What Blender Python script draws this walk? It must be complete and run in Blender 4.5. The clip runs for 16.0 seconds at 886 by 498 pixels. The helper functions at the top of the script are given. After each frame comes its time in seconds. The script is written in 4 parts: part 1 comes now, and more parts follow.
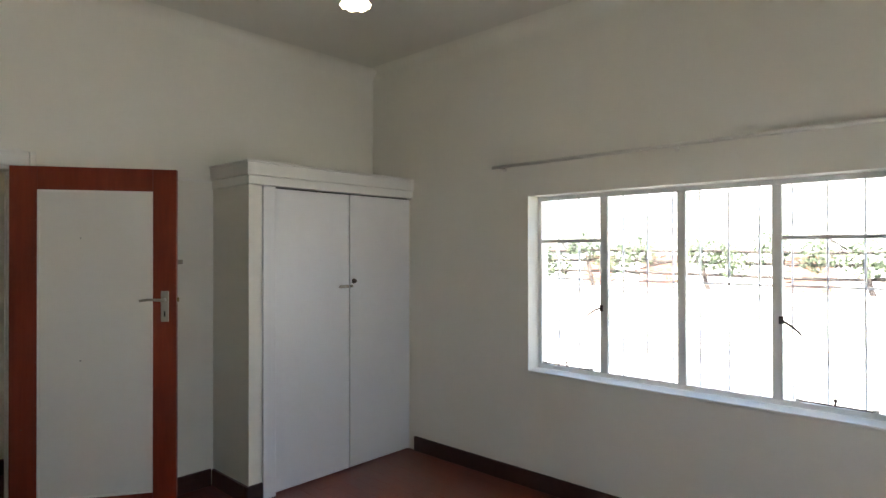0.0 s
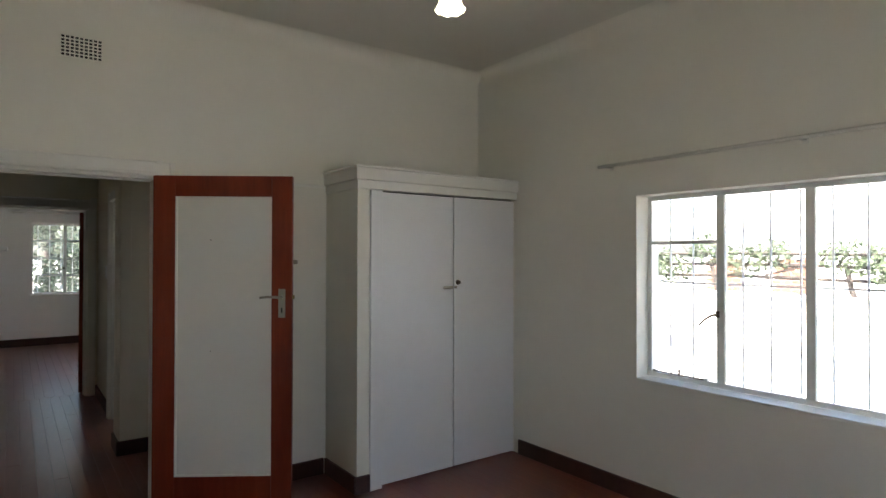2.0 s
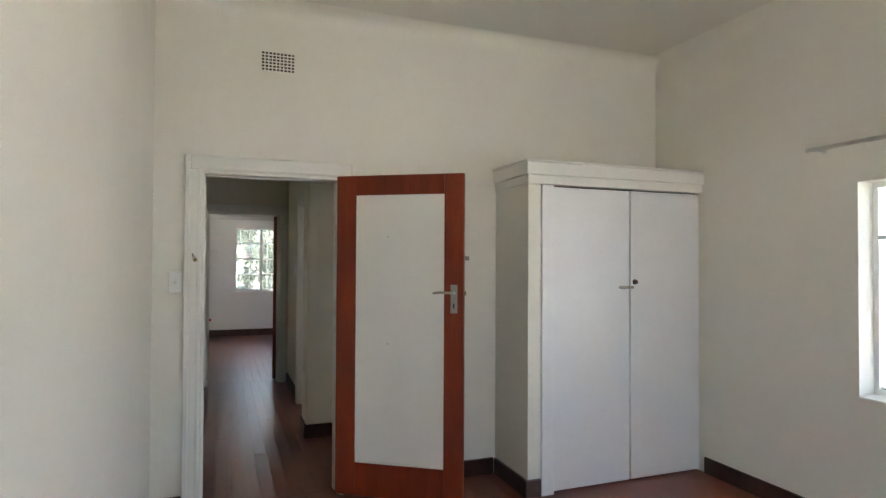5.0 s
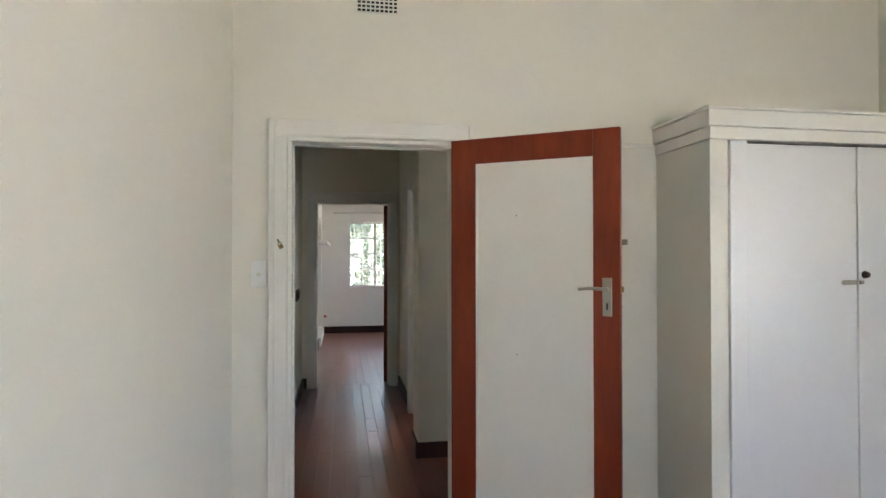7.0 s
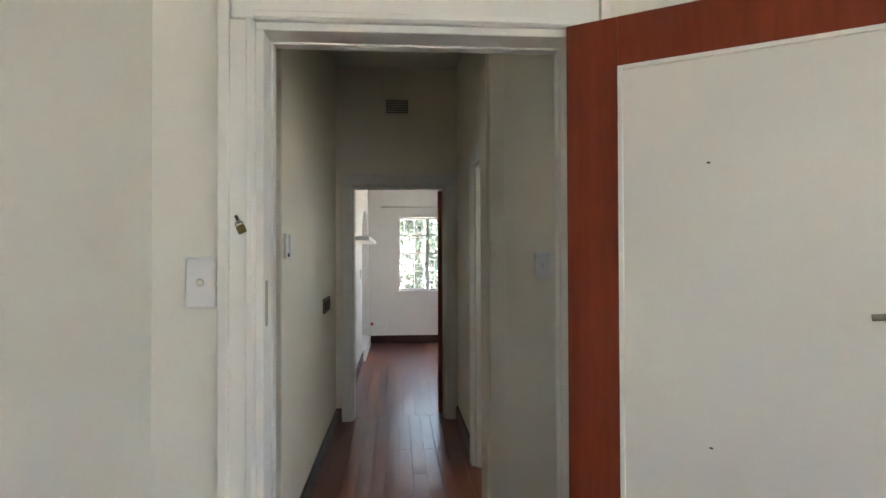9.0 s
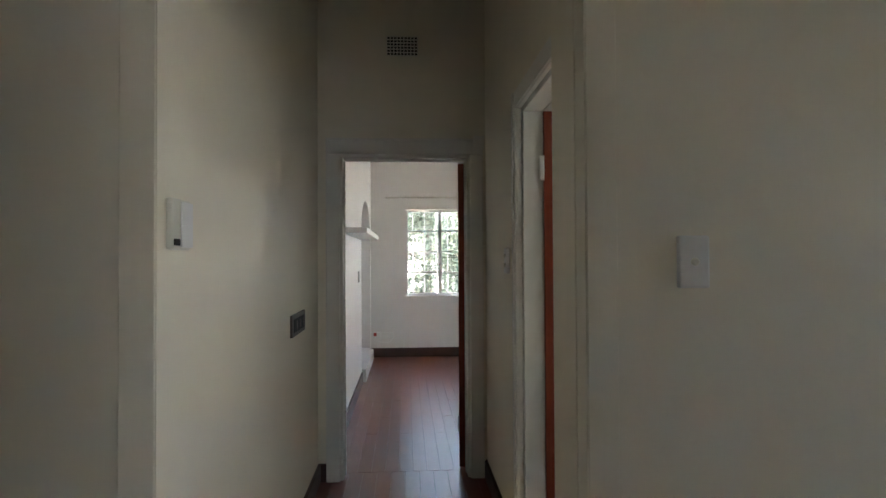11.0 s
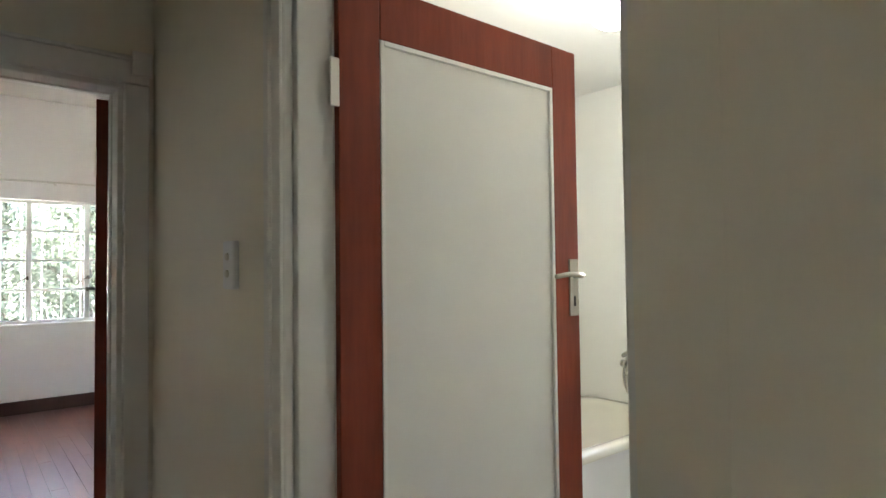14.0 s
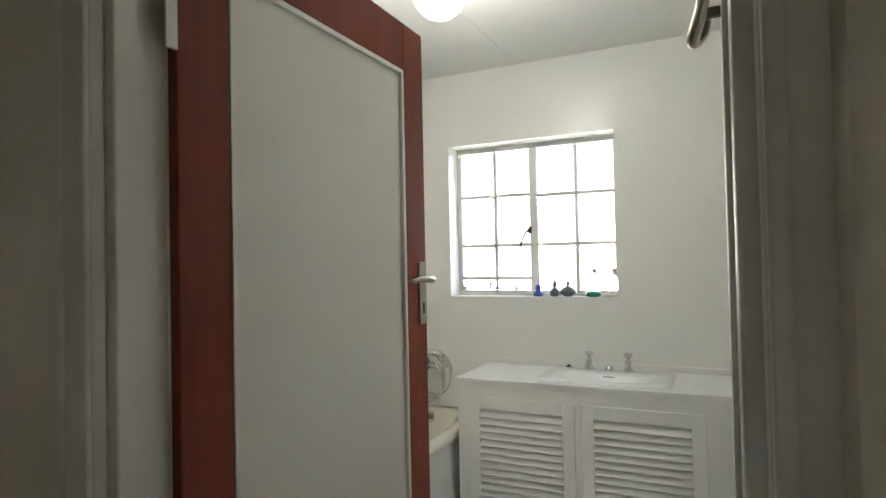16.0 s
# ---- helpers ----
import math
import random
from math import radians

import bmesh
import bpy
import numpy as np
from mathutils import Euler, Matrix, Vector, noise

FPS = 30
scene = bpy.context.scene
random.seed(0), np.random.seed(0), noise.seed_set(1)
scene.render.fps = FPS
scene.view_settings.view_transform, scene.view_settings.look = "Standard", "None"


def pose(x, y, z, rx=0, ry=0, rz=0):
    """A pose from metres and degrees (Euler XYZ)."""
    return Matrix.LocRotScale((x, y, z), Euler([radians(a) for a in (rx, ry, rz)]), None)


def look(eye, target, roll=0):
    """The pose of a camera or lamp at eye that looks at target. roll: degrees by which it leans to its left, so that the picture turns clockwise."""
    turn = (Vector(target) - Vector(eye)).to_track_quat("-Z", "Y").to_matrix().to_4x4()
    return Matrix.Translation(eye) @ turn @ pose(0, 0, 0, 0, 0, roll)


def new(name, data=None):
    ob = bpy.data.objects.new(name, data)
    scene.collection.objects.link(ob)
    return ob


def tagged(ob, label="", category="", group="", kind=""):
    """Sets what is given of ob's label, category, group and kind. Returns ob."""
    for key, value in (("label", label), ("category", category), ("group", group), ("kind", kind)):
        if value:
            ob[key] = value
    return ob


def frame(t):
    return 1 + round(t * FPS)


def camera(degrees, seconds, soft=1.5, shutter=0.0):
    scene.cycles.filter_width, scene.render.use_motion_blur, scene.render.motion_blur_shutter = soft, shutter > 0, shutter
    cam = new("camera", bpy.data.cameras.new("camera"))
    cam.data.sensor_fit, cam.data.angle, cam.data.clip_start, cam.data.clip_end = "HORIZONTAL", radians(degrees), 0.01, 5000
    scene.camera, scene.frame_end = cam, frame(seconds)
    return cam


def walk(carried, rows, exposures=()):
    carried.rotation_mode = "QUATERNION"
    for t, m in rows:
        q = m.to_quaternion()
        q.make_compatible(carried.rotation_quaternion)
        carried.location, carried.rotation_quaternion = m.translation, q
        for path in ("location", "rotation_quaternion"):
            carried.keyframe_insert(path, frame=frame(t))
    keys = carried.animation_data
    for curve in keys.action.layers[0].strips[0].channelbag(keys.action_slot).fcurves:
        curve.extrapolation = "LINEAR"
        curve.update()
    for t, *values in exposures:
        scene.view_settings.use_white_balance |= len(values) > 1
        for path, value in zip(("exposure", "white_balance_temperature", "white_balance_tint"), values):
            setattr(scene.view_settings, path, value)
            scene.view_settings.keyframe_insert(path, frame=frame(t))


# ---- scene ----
cam = camera(74.0, 16.0)
PATH = [
    (0, (0.172, 0.567, 1.582), (-1.189, 2.033, 1.593), -0.1),
    (0.5, (0.201, 0.6, 1.578), (-1.237, 1.989, 1.593), -0.0),
    (1, (0.227, 0.619, 1.575), (-1.285, 1.929, 1.593), 0.0),
    (1.5, (0.228, 0.62, 1.578), (-1.341, 1.859, 1.596), 0.1),
    (2, (0.225, 0.615, 1.573), (-1.39, 1.794, 1.594), 0.1),
    (2.5, (0.213, 0.603, 1.563), (-1.443, 1.724, 1.589), 0.2),
    (3, (0.221, 0.614, 1.559), (-1.48, 1.666, 1.588), 0.1),
    (3.5, (0.22, 0.609, 1.555), (-1.518, 1.598, 1.588), 0.1),
    (4, (0.204, 0.609, 1.554), (-1.576, 1.521, 1.587), 0.2),
    (4.5, (0.177, 0.595, 1.54), (-1.648, 1.414, 1.575), 0.2),
    (5, (0.105, 0.597, 1.522), (-1.766, 1.303, 1.557), 0.3),
    (7.5, (-1.069, 0.781, 1.459), (-3.051, 1.048, 1.482), -0.1),
    (8, (-1.438, 0.795, 1.454), (-3.427, 1.009, 1.477), -0.1),
    (8.5, (-1.814, 0.829, 1.444), (-3.806, 1.011, 1.467), -0.2),
    (9, (-2.165, 0.847, 1.44), (-4.159, 1.0, 1.468), -0.2),
    (11.3, (-3.848, 0.876, 1.41), (-5.844, 0.999, 1.442), -0.3),
    (11.5, (-3.998, 0.883, 1.419), (-5.991, 1.045, 1.45), -0.3),
    (12, (-4.284, 0.871, 1.433), (-6.255, 1.208, 1.469), -0.7),
    (12.5, (-4.521, 0.831, 1.434), (-6.441, 1.389, 1.47), -0.7),
    (13, (-4.717, 0.804, 1.433), (-6.555, 1.592, 1.476), -0.6),
    (13.5, (-4.862, 0.823, 1.406), (-6.579, 1.848, 1.463), -0.4),
    (14, (-4.994, 0.813, 1.384), (-6.537, 2.083, 1.448), -0.7),
    (14.5, (-5.139, 0.819, 1.39), (-6.514, 2.27, 1.436), -0.9),
    (15, (-5.263, 0.818, 1.398), (-6.446, 2.43, 1.441), -1.1),
    (15.5, (-5.332, 0.809, 1.406), (-6.337, 2.538, 1.446), -1.1),
    (16, (-5.38, 0.812, 1.407), (-6.239, 2.617, 1.448), -1.2),
]
walk(cam, [(t, look(eye, target, roll)) for t, eye, target, roll in PATH],
     exposures=[(0, 3.45), (1.0, 3.25), (2.0, 3.15), (3.0, 3.25), (4.0, 3.65), (5.0, 4.1), (7.5, 4.4), (9.0, 4.45), (11.5, 4.2), (12.2, 4.25), (13, 4.6), (13.5, 4.85), (14.5, 4.6), (16, 4.0)])

# ---- world and light ----
SUN_EL, SUN_AZ = 60.0, (0.02, -1.0)
world = bpy.data.worlds.new("world")
scene.world = world
world.use_nodes = True
wn = world.node_tree
sky = wn.nodes.new("ShaderNodeTexSky")
sky.sky_type, sky.sun_disc = "NISHITA", False
sky.sun_elevation, sky.sun_rotation = radians(SUN_EL), math.atan2(SUN_AZ[0], SUN_AZ[1])
sky.dust_density, sky.air_density = 3.0, 1.0
wn.links.new(sky.outputs[0], wn.nodes["Background"].inputs[0])
wn.nodes["Background"].inputs[1].default_value = 0.15
sun = new("sun", bpy.data.lights.new("sun", "SUN"))
sun.data.energy, sun.data.angle, sun.data.color = 4.5, radians(0.5), (1.0, 0.95, 0.88)
ce = math.cos(radians(SUN_EL))
sun.matrix_world = look((SUN_AZ[0] * ce * 40, SUN_AZ[1] * ce * 40, 40 * math.sin(radians(SUN_EL))), (0, 0, 0))


# ---- materials ----
def material(name, colour, rough=0.6, metal=0.0, vary=0.0, scale=6.0, bump=0.0, bump_scale=60.0, coat=0.0, stretch=(1, 1, 1), second=None, emit=0.0, transmit=0.0, per_object=0.0, spec=0.5):
    m = bpy.data.materials.new(name)
    m.use_nodes = True
    nt = m.node_tree
    b = nt.nodes["Principled BSDF"]
    b.inputs["Base Color"].default_value = (*colour, 1)
    b.inputs["Roughness"].default_value = rough
    b.inputs["Metallic"].default_value = metal
    b.inputs["Coat Weight"].default_value = coat
    b.inputs["Coat Roughness"].default_value = 0.25
    b.inputs["Transmission Weight"].default_value = transmit
    b.inputs["Specular IOR Level"].default_value = spec
    if emit:
        b.inputs["Emission Color"].default_value = (*colour, 1)
        b.inputs["Emission Strength"].default_value = emit
    tc = nt.nodes.new("ShaderNodeTexCoord")
    mp = nt.nodes.new("ShaderNodeMapping")
    mp.inputs["Scale"].default_value = stretch
    nt.links.new(tc.outputs["Object"], mp.inputs["Vector"])
    if vary:
        n1 = nt.nodes.new("ShaderNodeTexNoise")
        n1.inputs["Scale"].default_value, n1.inputs["Detail"].default_value = scale, 6
        n2 = nt.nodes.new("ShaderNodeTexNoise")
        n2.inputs["Scale"].default_value, n2.inputs["Detail"].default_value = scale * 7, 4
        nt.links.new(mp.outputs[0], n1.inputs["Vector"])
        nt.links.new(mp.outputs[0], n2.inputs["Vector"])
        add = nt.nodes.new("ShaderNodeMath")
        add.operation = "ADD"
        half = nt.nodes.new("ShaderNodeMath")
        half.operation, half.inputs[1].default_value = "MULTIPLY", 0.5
        nt.links.new(n2.outputs["Fac"], half.inputs[0])
        nt.links.new(n1.outputs["Fac"], add.inputs[0])
        nt.links.new(half.outputs[0], add.inputs[1])
        fac = add.outputs[0]
        if per_object:
            info = nt.nodes.new("ShaderNodeObjectInfo")
            sc = nt.nodes.new("ShaderNodeMath")
            sc.operation = "MULTIPLY_ADD"
            sc.inputs[1].default_value, sc.inputs[2].default_value = per_object, -per_object / 2
            nt.links.new(info.outputs["Random"], sc.inputs[0])
            ad2 = nt.nodes.new("ShaderNodeMath")
            ad2.operation = "ADD"
            nt.links.new(fac, ad2.inputs[0])
            nt.links.new(sc.outputs[0], ad2.inputs[1])
            fac = ad2.outputs[0]
        ramp = nt.nodes.new("ShaderNodeValToRGB")
        ramp.color_ramp.elements[0].position, ramp.color_ramp.elements[1].position = 0.45, 1.05
        other = second or tuple(c * (1 - vary) for c in colour)
        ramp.color_ramp.elements[0].color = (*other, 1)
        ramp.color_ramp.elements[1].color = (*colour, 1)
        nt.links.new(fac, ramp.inputs[0])
        nt.links.new(ramp.outputs[0], b.inputs["Base Color"])
        rr = nt.nodes.new("ShaderNodeMath")
        rr.operation = "MULTIPLY_ADD"
        rr.inputs[1].default_value, rr.inputs[2].default_value = -0.06 * rough, rough * 1.04
        nt.links.new(fac, rr.inputs[0])
        nt.links.new(rr.outputs[0], b.inputs["Roughness"])
    if bump:
        nb = nt.nodes.new("ShaderNodeTexNoise")
        nb.inputs["Scale"].default_value, nb.inputs["Detail"].default_value = bump_scale, 5
        nt.links.new(mp.outputs[0], nb.inputs["Vector"])
        bu = nt.nodes.new("ShaderNodeBump")
        bu.inputs["Strength"].default_value, bu.inputs["Distance"].default_value = bump, 0.01
        nt.links.new(nb.outputs["Fac"], bu.inputs["Height"])
        nt.links.new(bu.outputs[0], b.inputs["Normal"])
    return m


PAINT = material("wall_paint", (0.80, 0.777, 0.685), 0.55, vary=0.05, scale=1.2, bump=0.12, bump_scale=25)
HALL_PAINT = material("hall_paint", (0.85, 0.80, 0.665), 0.55, vary=0.05, scale=1.2, bump=0.12, bump_scale=25)
LIVING_PAINT = material("living_room_paint", (0.80, 0.785, 0.75), 0.55, vary=0.04, scale=1.2, bump=0.12, bump_scale=25)
BATH_PAINT = material("bathroom_paint", (0.84, 0.845, 0.805), 0.3, vary=0.03, scale=1.5, bump=0.06, bump_scale=14)
CEILING = material("ceiling_paint", (0.72, 0.70, 0.62), 0.8, vary=0.04, scale=0.8, bump=0.05, bump_scale=12)
TRIM = material("white_gloss_paint", (0.80, 0.785, 0.72), 0.42, vary=0.04, scale=3, bump=0.03, bump_scale=30)
PANEL = material("painted_board", (0.78, 0.76, 0.69), 0.38, vary=0.04, scale=2, bump=0.05, bump_scale=40)
CUPBOARD = material("cupboard_paint", (0.80, 0.80, 0.79), 0.35, vary=0.04, scale=2, bump=0.05, bump_scale=40)
REDWOOD = material("varnished_redwood", (0.255, 0.044, 0.016), 0.42, vary=0.4, scale=3.0, bump=0.08, bump_scale=30, coat=0.08, stretch=(3, 3, 0.35), spec=0.22)
SKIRT = material("dark_stained_skirting", (0.075, 0.030, 0.022), 0.4, vary=0.4, scale=4, bump=0.1, coat=0.2)
PLANK = material("polished_floorboard", (0.26, 0.068, 0.036), 0.28, vary=0.35, scale=2.0, bump=0.02, bump_scale=6, coat=0.25, stretch=(0.35, 2, 2), per_object=0.03, spec=0.5)
GAP = material("floor_gap", (0.075, 0.024, 0.016), 0.8)
STEEL = material("window_steel_paint", (0.83, 0.83, 0.80), 0.4, vary=0.05, scale=12, bump=0.08)
BAR = material("burglar_bar_paint", (0.80, 0.80, 0.78), 0.5, vary=0.05, scale=9)
CHROME = material("chrome", (0.72, 0.72, 0.71), 0.16, 1.0, vary=0.1, scale=20)
NICKEL = material("satin_nickel", (0.38, 0.35, 0.29), 0.32, 1.0, vary=0.12, scale=25)
BRASS = material("aged_brass", (0.30, 0.23, 0.10), 0.35, 1.0, vary=0.3, scale=30)
RAIL = material("dull_rail_metal", (0.74, 0.72, 0.65), 0.45, vary=0.12, scale=12)
IRON = material("dark_catch_metal", (0.09, 0.065, 0.05), 0.5, 0.15, vary=0.3, scale=30)
# Shade of holes and gaps put into a near-black colour; also dark plastic.
DARK = material("hole_shade_and_dark_plastic", (0.012, 0.011, 0.010), 0.8)
PLASTIC = material("white_plastic", (0.80, 0.80, 0.77), 0.35, vary=0.02, scale=15)
CREAM = material("aged_cream_plastic", (0.72, 0.70, 0.60), 0.4, vary=0.05, scale=15)
ENAMEL = material("cream_bath_enamel", (0.80, 0.77, 0.66), 0.12, vary=0.03, scale=4, coat=0.5)
PORCELAIN = material("white_porcelain", (0.84, 0.85, 0.84), 0.28, vary=0.02, scale=4, coat=0.5)
LAMINATE = material("white_laminate", (0.84, 0.84, 0.82), 0.4, vary=0.03, scale=3)
GLASS = material("window_glass", (1, 1, 1), 0.0, transmit=1.0)
BOTTLE = material("clear_bottle_glass", (0.93, 0.97, 0.96), 0.03, transmit=1.0)
SHADE = material("lit_frosted_glass", (1.0, 0.93, 0.72), 0.4, emit=0.7)
GLOBE = material("lit_opal_globe", (1.0, 0.985, 0.96), 0.2, emit=2.2)
BLUE = material("blue_glaze", (0.10, 0.16, 0.55), 0.15, vary=0.2, scale=30)
GREY = material("grey_pottery", (0.24, 0.25, 0.27), 0.3, vary=0.4, scale=60)
GREEN = material("green_glass_paint", (0.03, 0.30, 0.16), 0.15, vary=0.3, scale=30)
RED = material("red_plug", (0.45, 0.04, 0.03), 0.4, vary=0.1)
NICHE = material("grey_blue_niche", (0.42, 0.46, 0.50), 0.5, vary=0.06, scale=2, bump=0.05)
PAVING = material("pale_concrete_paving", (0.47, 0.445, 0.39), 0.8, vary=0.2, scale=0.6, bump=0.1, bump_scale=12)
BRICK = material("red_brown_brick", (0.22, 0.10, 0.06), 0.8, vary=0.35, scale=5, bump=0.2, per_object=0.3)
WHITEWASH = material("whitewashed_wall", (0.75, 0.74, 0.70), 0.8, vary=0.08, scale=1.5, bump=0.1)
ROOFING = material("weathered_roof_sheet", (0.50, 0.49, 0.48), 0.6, vary=0.15, scale=2)
BARK = material("bark", (0.07, 0.055, 0.045), 0.85, vary=0.4, scale=8, bump=0.5, bump_scale=20)
LEAF = material("leaf", (0.095, 0.125, 0.065), 0.6, vary=0.5, scale=2.5, second=(0.055, 0.075, 0.04))
LEAF_B = material("conifer_leaf", (0.085, 0.115, 0.075), 0.55, vary=0.5, scale=2.5, second=(0.04, 0.055, 0.038))
STOP = material("rubber_plug", (0.02, 0.02, 0.02), 0.5)


# ---- mesh helpers ----
def box(bm, x0, x1, y0, y1, z0, z1):
    vs = [bm.verts.new(p) for p in ((x0, y0, z0), (x1, y0, z0), (x1, y1, z0), (x0, y1, z0), (x0, y0, z1), (x1, y0, z1), (x1, y1, z1), (x0, y1, z1))]
    for f in ((0, 3, 2, 1), (4, 5, 6, 7), (0, 1, 5, 4), (1, 2, 6, 5), (2, 3, 7, 6), (3, 0, 4, 7)):
        bm.faces.new([vs[i] for i in f])


def boxes(*rows, bevel=0.0):
    bm = bmesh.new()
    for r in rows:
        box(bm, *r)
    if bevel:
        bmesh.ops.bevel(bm, geom=bm.edges[:], offset=bevel, segments=2, affect="EDGES", profile=0.5)
    return bm


def lathe(profile, n=24, centre=(0, 0)):
    bm = bmesh.new()
    rings = []
    for r, z in profile:
        rings.append([bm.verts.new((centre[0] + r * math.cos(2 * math.pi * i / n), centre[1] + r * math.sin(2 * math.pi * i / n), z)) for i in range(n)])
    for a, b in zip(rings, rings[1:]):
        for i in range(n):
            bm.faces.new((a[i], a[(i + 1) % n], b[(i + 1) % n], b[i]))
    bm.faces.new(rings[0][::-1])
    bm.faces.new(rings[-1])
    for f in bm.faces:
        f.smooth = len(f.verts) == 4
    return bm


def tube(points, radius, n=8, taper=1.0):
    bm = bmesh.new()
    pts = [Vector(p) for p in points]
    rings = []
    for i, p in enumerate(pts):
        d = (pts[min(i + 1, len(pts) - 1)] - pts[max(i - 1, 0)]).normalized()
        u = d.cross(Vector((0.31, 0.17, 0.93))).normalized()
        v = d.cross(u)
        r = radius * (1 + (taper - 1) * i / max(1, len(pts) - 1))
        rings.append([bm.verts.new(p + r * (math.cos(2 * math.pi * k / n) * u + math.sin(2 * math.pi * k / n) * v)) for k in range(n)])
    for a, b in zip(rings, rings[1:]):
        for k in range(n):
            bm.faces.new((a[k], a[(k + 1) % n], b[(k + 1) % n], b[k])).smooth = True
    bm.faces.new(rings[0][::-1])
    bm.faces.new(rings[-1])
    return bm


def prism(outline, y0, y1):
    """An outline in x and z, given thickness along y."""
    bm = bmesh.new()
    a = [bm.verts.new((x, y0, z)) for x, z in outline]
    b = [bm.verts.new((x, y1, z)) for x, z in outline]
    bm.faces.new(a)
    bm.faces.new(b[::-1])
    for i in range(len(a)):
        j = (i + 1) % len(a)
        bm.faces.new((a[j], a[i], b[i], b[j]))
    return bm


def finish(name, bm, mat):
    bmesh.ops.recalc_face_normals(bm, faces=bm.faces[:])
    me = bpy.data.meshes.new(name)
    bm.to_mesh(me)
    bm.free()
    me.materials.append(mat)
    return new(name, me)


def part(name, bm, mat, parent, label=""):
    ob = finish(name, bm, mat)
    ob.parent = parent
    return tagged(ob, label)


def thing(name, label, category, at=None, group="", kind=""):
    ob = new(name)
    ob.empty_display_size = 0.1
    if at is not None:
        ob.matrix_world = at
    return tagged(ob, label, category, group, kind)


def structure(name, bm, mat, label):
    return tagged(finish(name, bm, mat), label, name.split("_")[0], kind="structure")


# ---- the rooms ----
CEIL = 3.13
XW0, XW1 = -3.86, -3.72          # wall between hall and bedroom
YS, YN = 0.22, 3.87              # bedroom side walls
HL, HR = 0.30, 1.38              # hall side walls
XB0, XB1 = -7.55, -7.41          # wall between living room and hall
BY, BZ = 3.95, 2.50              # bathroom window wall, bathroom ceiling
LX, LY = -12.12, 0.35            # living room far wall, living room side wall
XE = 0.9

structure("wall_bedroom_door", boxes((XW0, XW1, YS, 0.465, 0, CEIL), (XW0, XW1, 1.345, YN, 0, CEIL), (XW0, XW1, 0.465, 1.345, 2.07, CEIL)), PAINT, "off-white plastered wall with the bedroom doorway")
structure("wall_bedroom_side", boxes((XW0, XE, 0.05, YS, 0, CEIL)), PAINT, "plain off-white plastered bedroom wall")
WX0, WX1, WZ0, WZ1 = -2.11, -0.145, 0.775, 1.96
structure("wall_bedroom_window", boxes((-3.9, WX0, YN, YN + 0.24, 0, CEIL), (WX1, XE + 0.14, YN, YN + 0.24, 0, CEIL), (WX0, WX1, YN, YN + 0.24, WZ1, CEIL), (WX0, WX1, YN, YN + 0.24, 0, WZ0)), PAINT, "off-white plastered wall with a wide steel window")
# Added opening behind the camera; brightens the surfaces facing +x.
EY0, EY1, EZ0, EZ1 = 1.3, 2.9, 0.80, 2.0
structure("wall_bedroom_back", boxes((XE, XE + 0.14, 0.05, EY0, 0, CEIL), (XE, XE + 0.14, EY1, YN, 0, CEIL), (XE, XE + 0.14, EY0, EY1, EZ1, CEIL), (XE, XE + 0.14, EY0, EY1, 0, EZ0)), PAINT, "off-white plastered bedroom wall with an added light opening")
structure("wall_hall_left", boxes((XB1, -4.99, 0.12, HL, 0, CEIL)), HALL_PAINT, "plain off-white plastered hall wall")
LE = -1.7
structure("wall_lobby_south", boxes((-5.13, -4.99, LE, 0.12, 0, CEIL)), HALL_PAINT, "plain off-white plastered lobby wall")
structure("wall_lobby_south_end", boxes((-5.13, XW1, LE - 0.14, LE, 0, CEIL)), HALL_PAINT, "plain off-white plastered lobby end wall")
structure("wall_lobby_east", boxes((XW0, XW1, LE, 0.05, 0, CEIL)), HALL_PAINT, "plain off-white plastered lobby wall")
BX0, BX1 = -6.21, -5.336
structure("wall_hall_right", boxes((XB1, BX0, HR, 1.52, 0, CEIL), (BX1, -5.30, HR, 1.52, 0, CEIL), (BX0, BX1, HR, 1.52, 2.09, CEIL)), HALL_PAINT, "off-white plastered hall wall with the bathroom doorway")
structure("wall_nib", boxes((-5.30, -4.99, 1.29, 1.52, 0, CEIL)), HALL_PAINT, "off-white plastered wall nib at the hall corner")
structure("wall_lobby", boxes((-5.13, -4.99, 1.52, BY, 0, CEIL)), HALL_PAINT, "plain off-white plastered lobby wall")
# The window opening here is invented to throw daylight into the hall.
structure("wall_lobby_end", boxes((-5.13, -4.68, BY, BY + 0.2, 0, CEIL), (-4.20, -3.9, BY, BY + 0.2, 0, CEIL), (-4.68, -4.20, BY, BY + 0.2, 2.1, CEIL), (-4.68, -4.20, BY, BY + 0.2, 0, 0.95)), HALL_PAINT, "off-white plastered lobby wall with an added light opening")
structure("wall_living_door", boxes((XB0, XB1, 0.12, 0.434, 0, CEIL), (XB0, XB1, 1.285, 4.3, 0, CEIL), (XB0, XB1, 0.434, 1.285, 2.088, CEIL)), HALL_PAINT, "off-white plastered wall with the living room doorway")
structure("wall_bathroom_right", boxes((-5.362, -5.222, 1.52, BY, 0, BZ + 0.1)), BATH_PAINT, "off-white gloss painted bathroom wall")
VX0, VX1, VZ0, VZ1 = -6.826, -5.876, 1.20, 2.075
structure("wall_bathroom_window", boxes((XB1, VX0, BY, BY + 0.24, 0, CEIL), (VX1, -5.222, BY, BY + 0.24, 0, CEIL), (VX0, VX1, BY, BY + 0.24, VZ1, CEIL), (VX0, VX1, BY, BY + 0.24, 0, VZ0)), BATH_PAINT, "off-white gloss painted wall with a small paned window")
UY0, UY1, UZ0, UZ1 = 0.857, 2.36, 0.876, 2.118
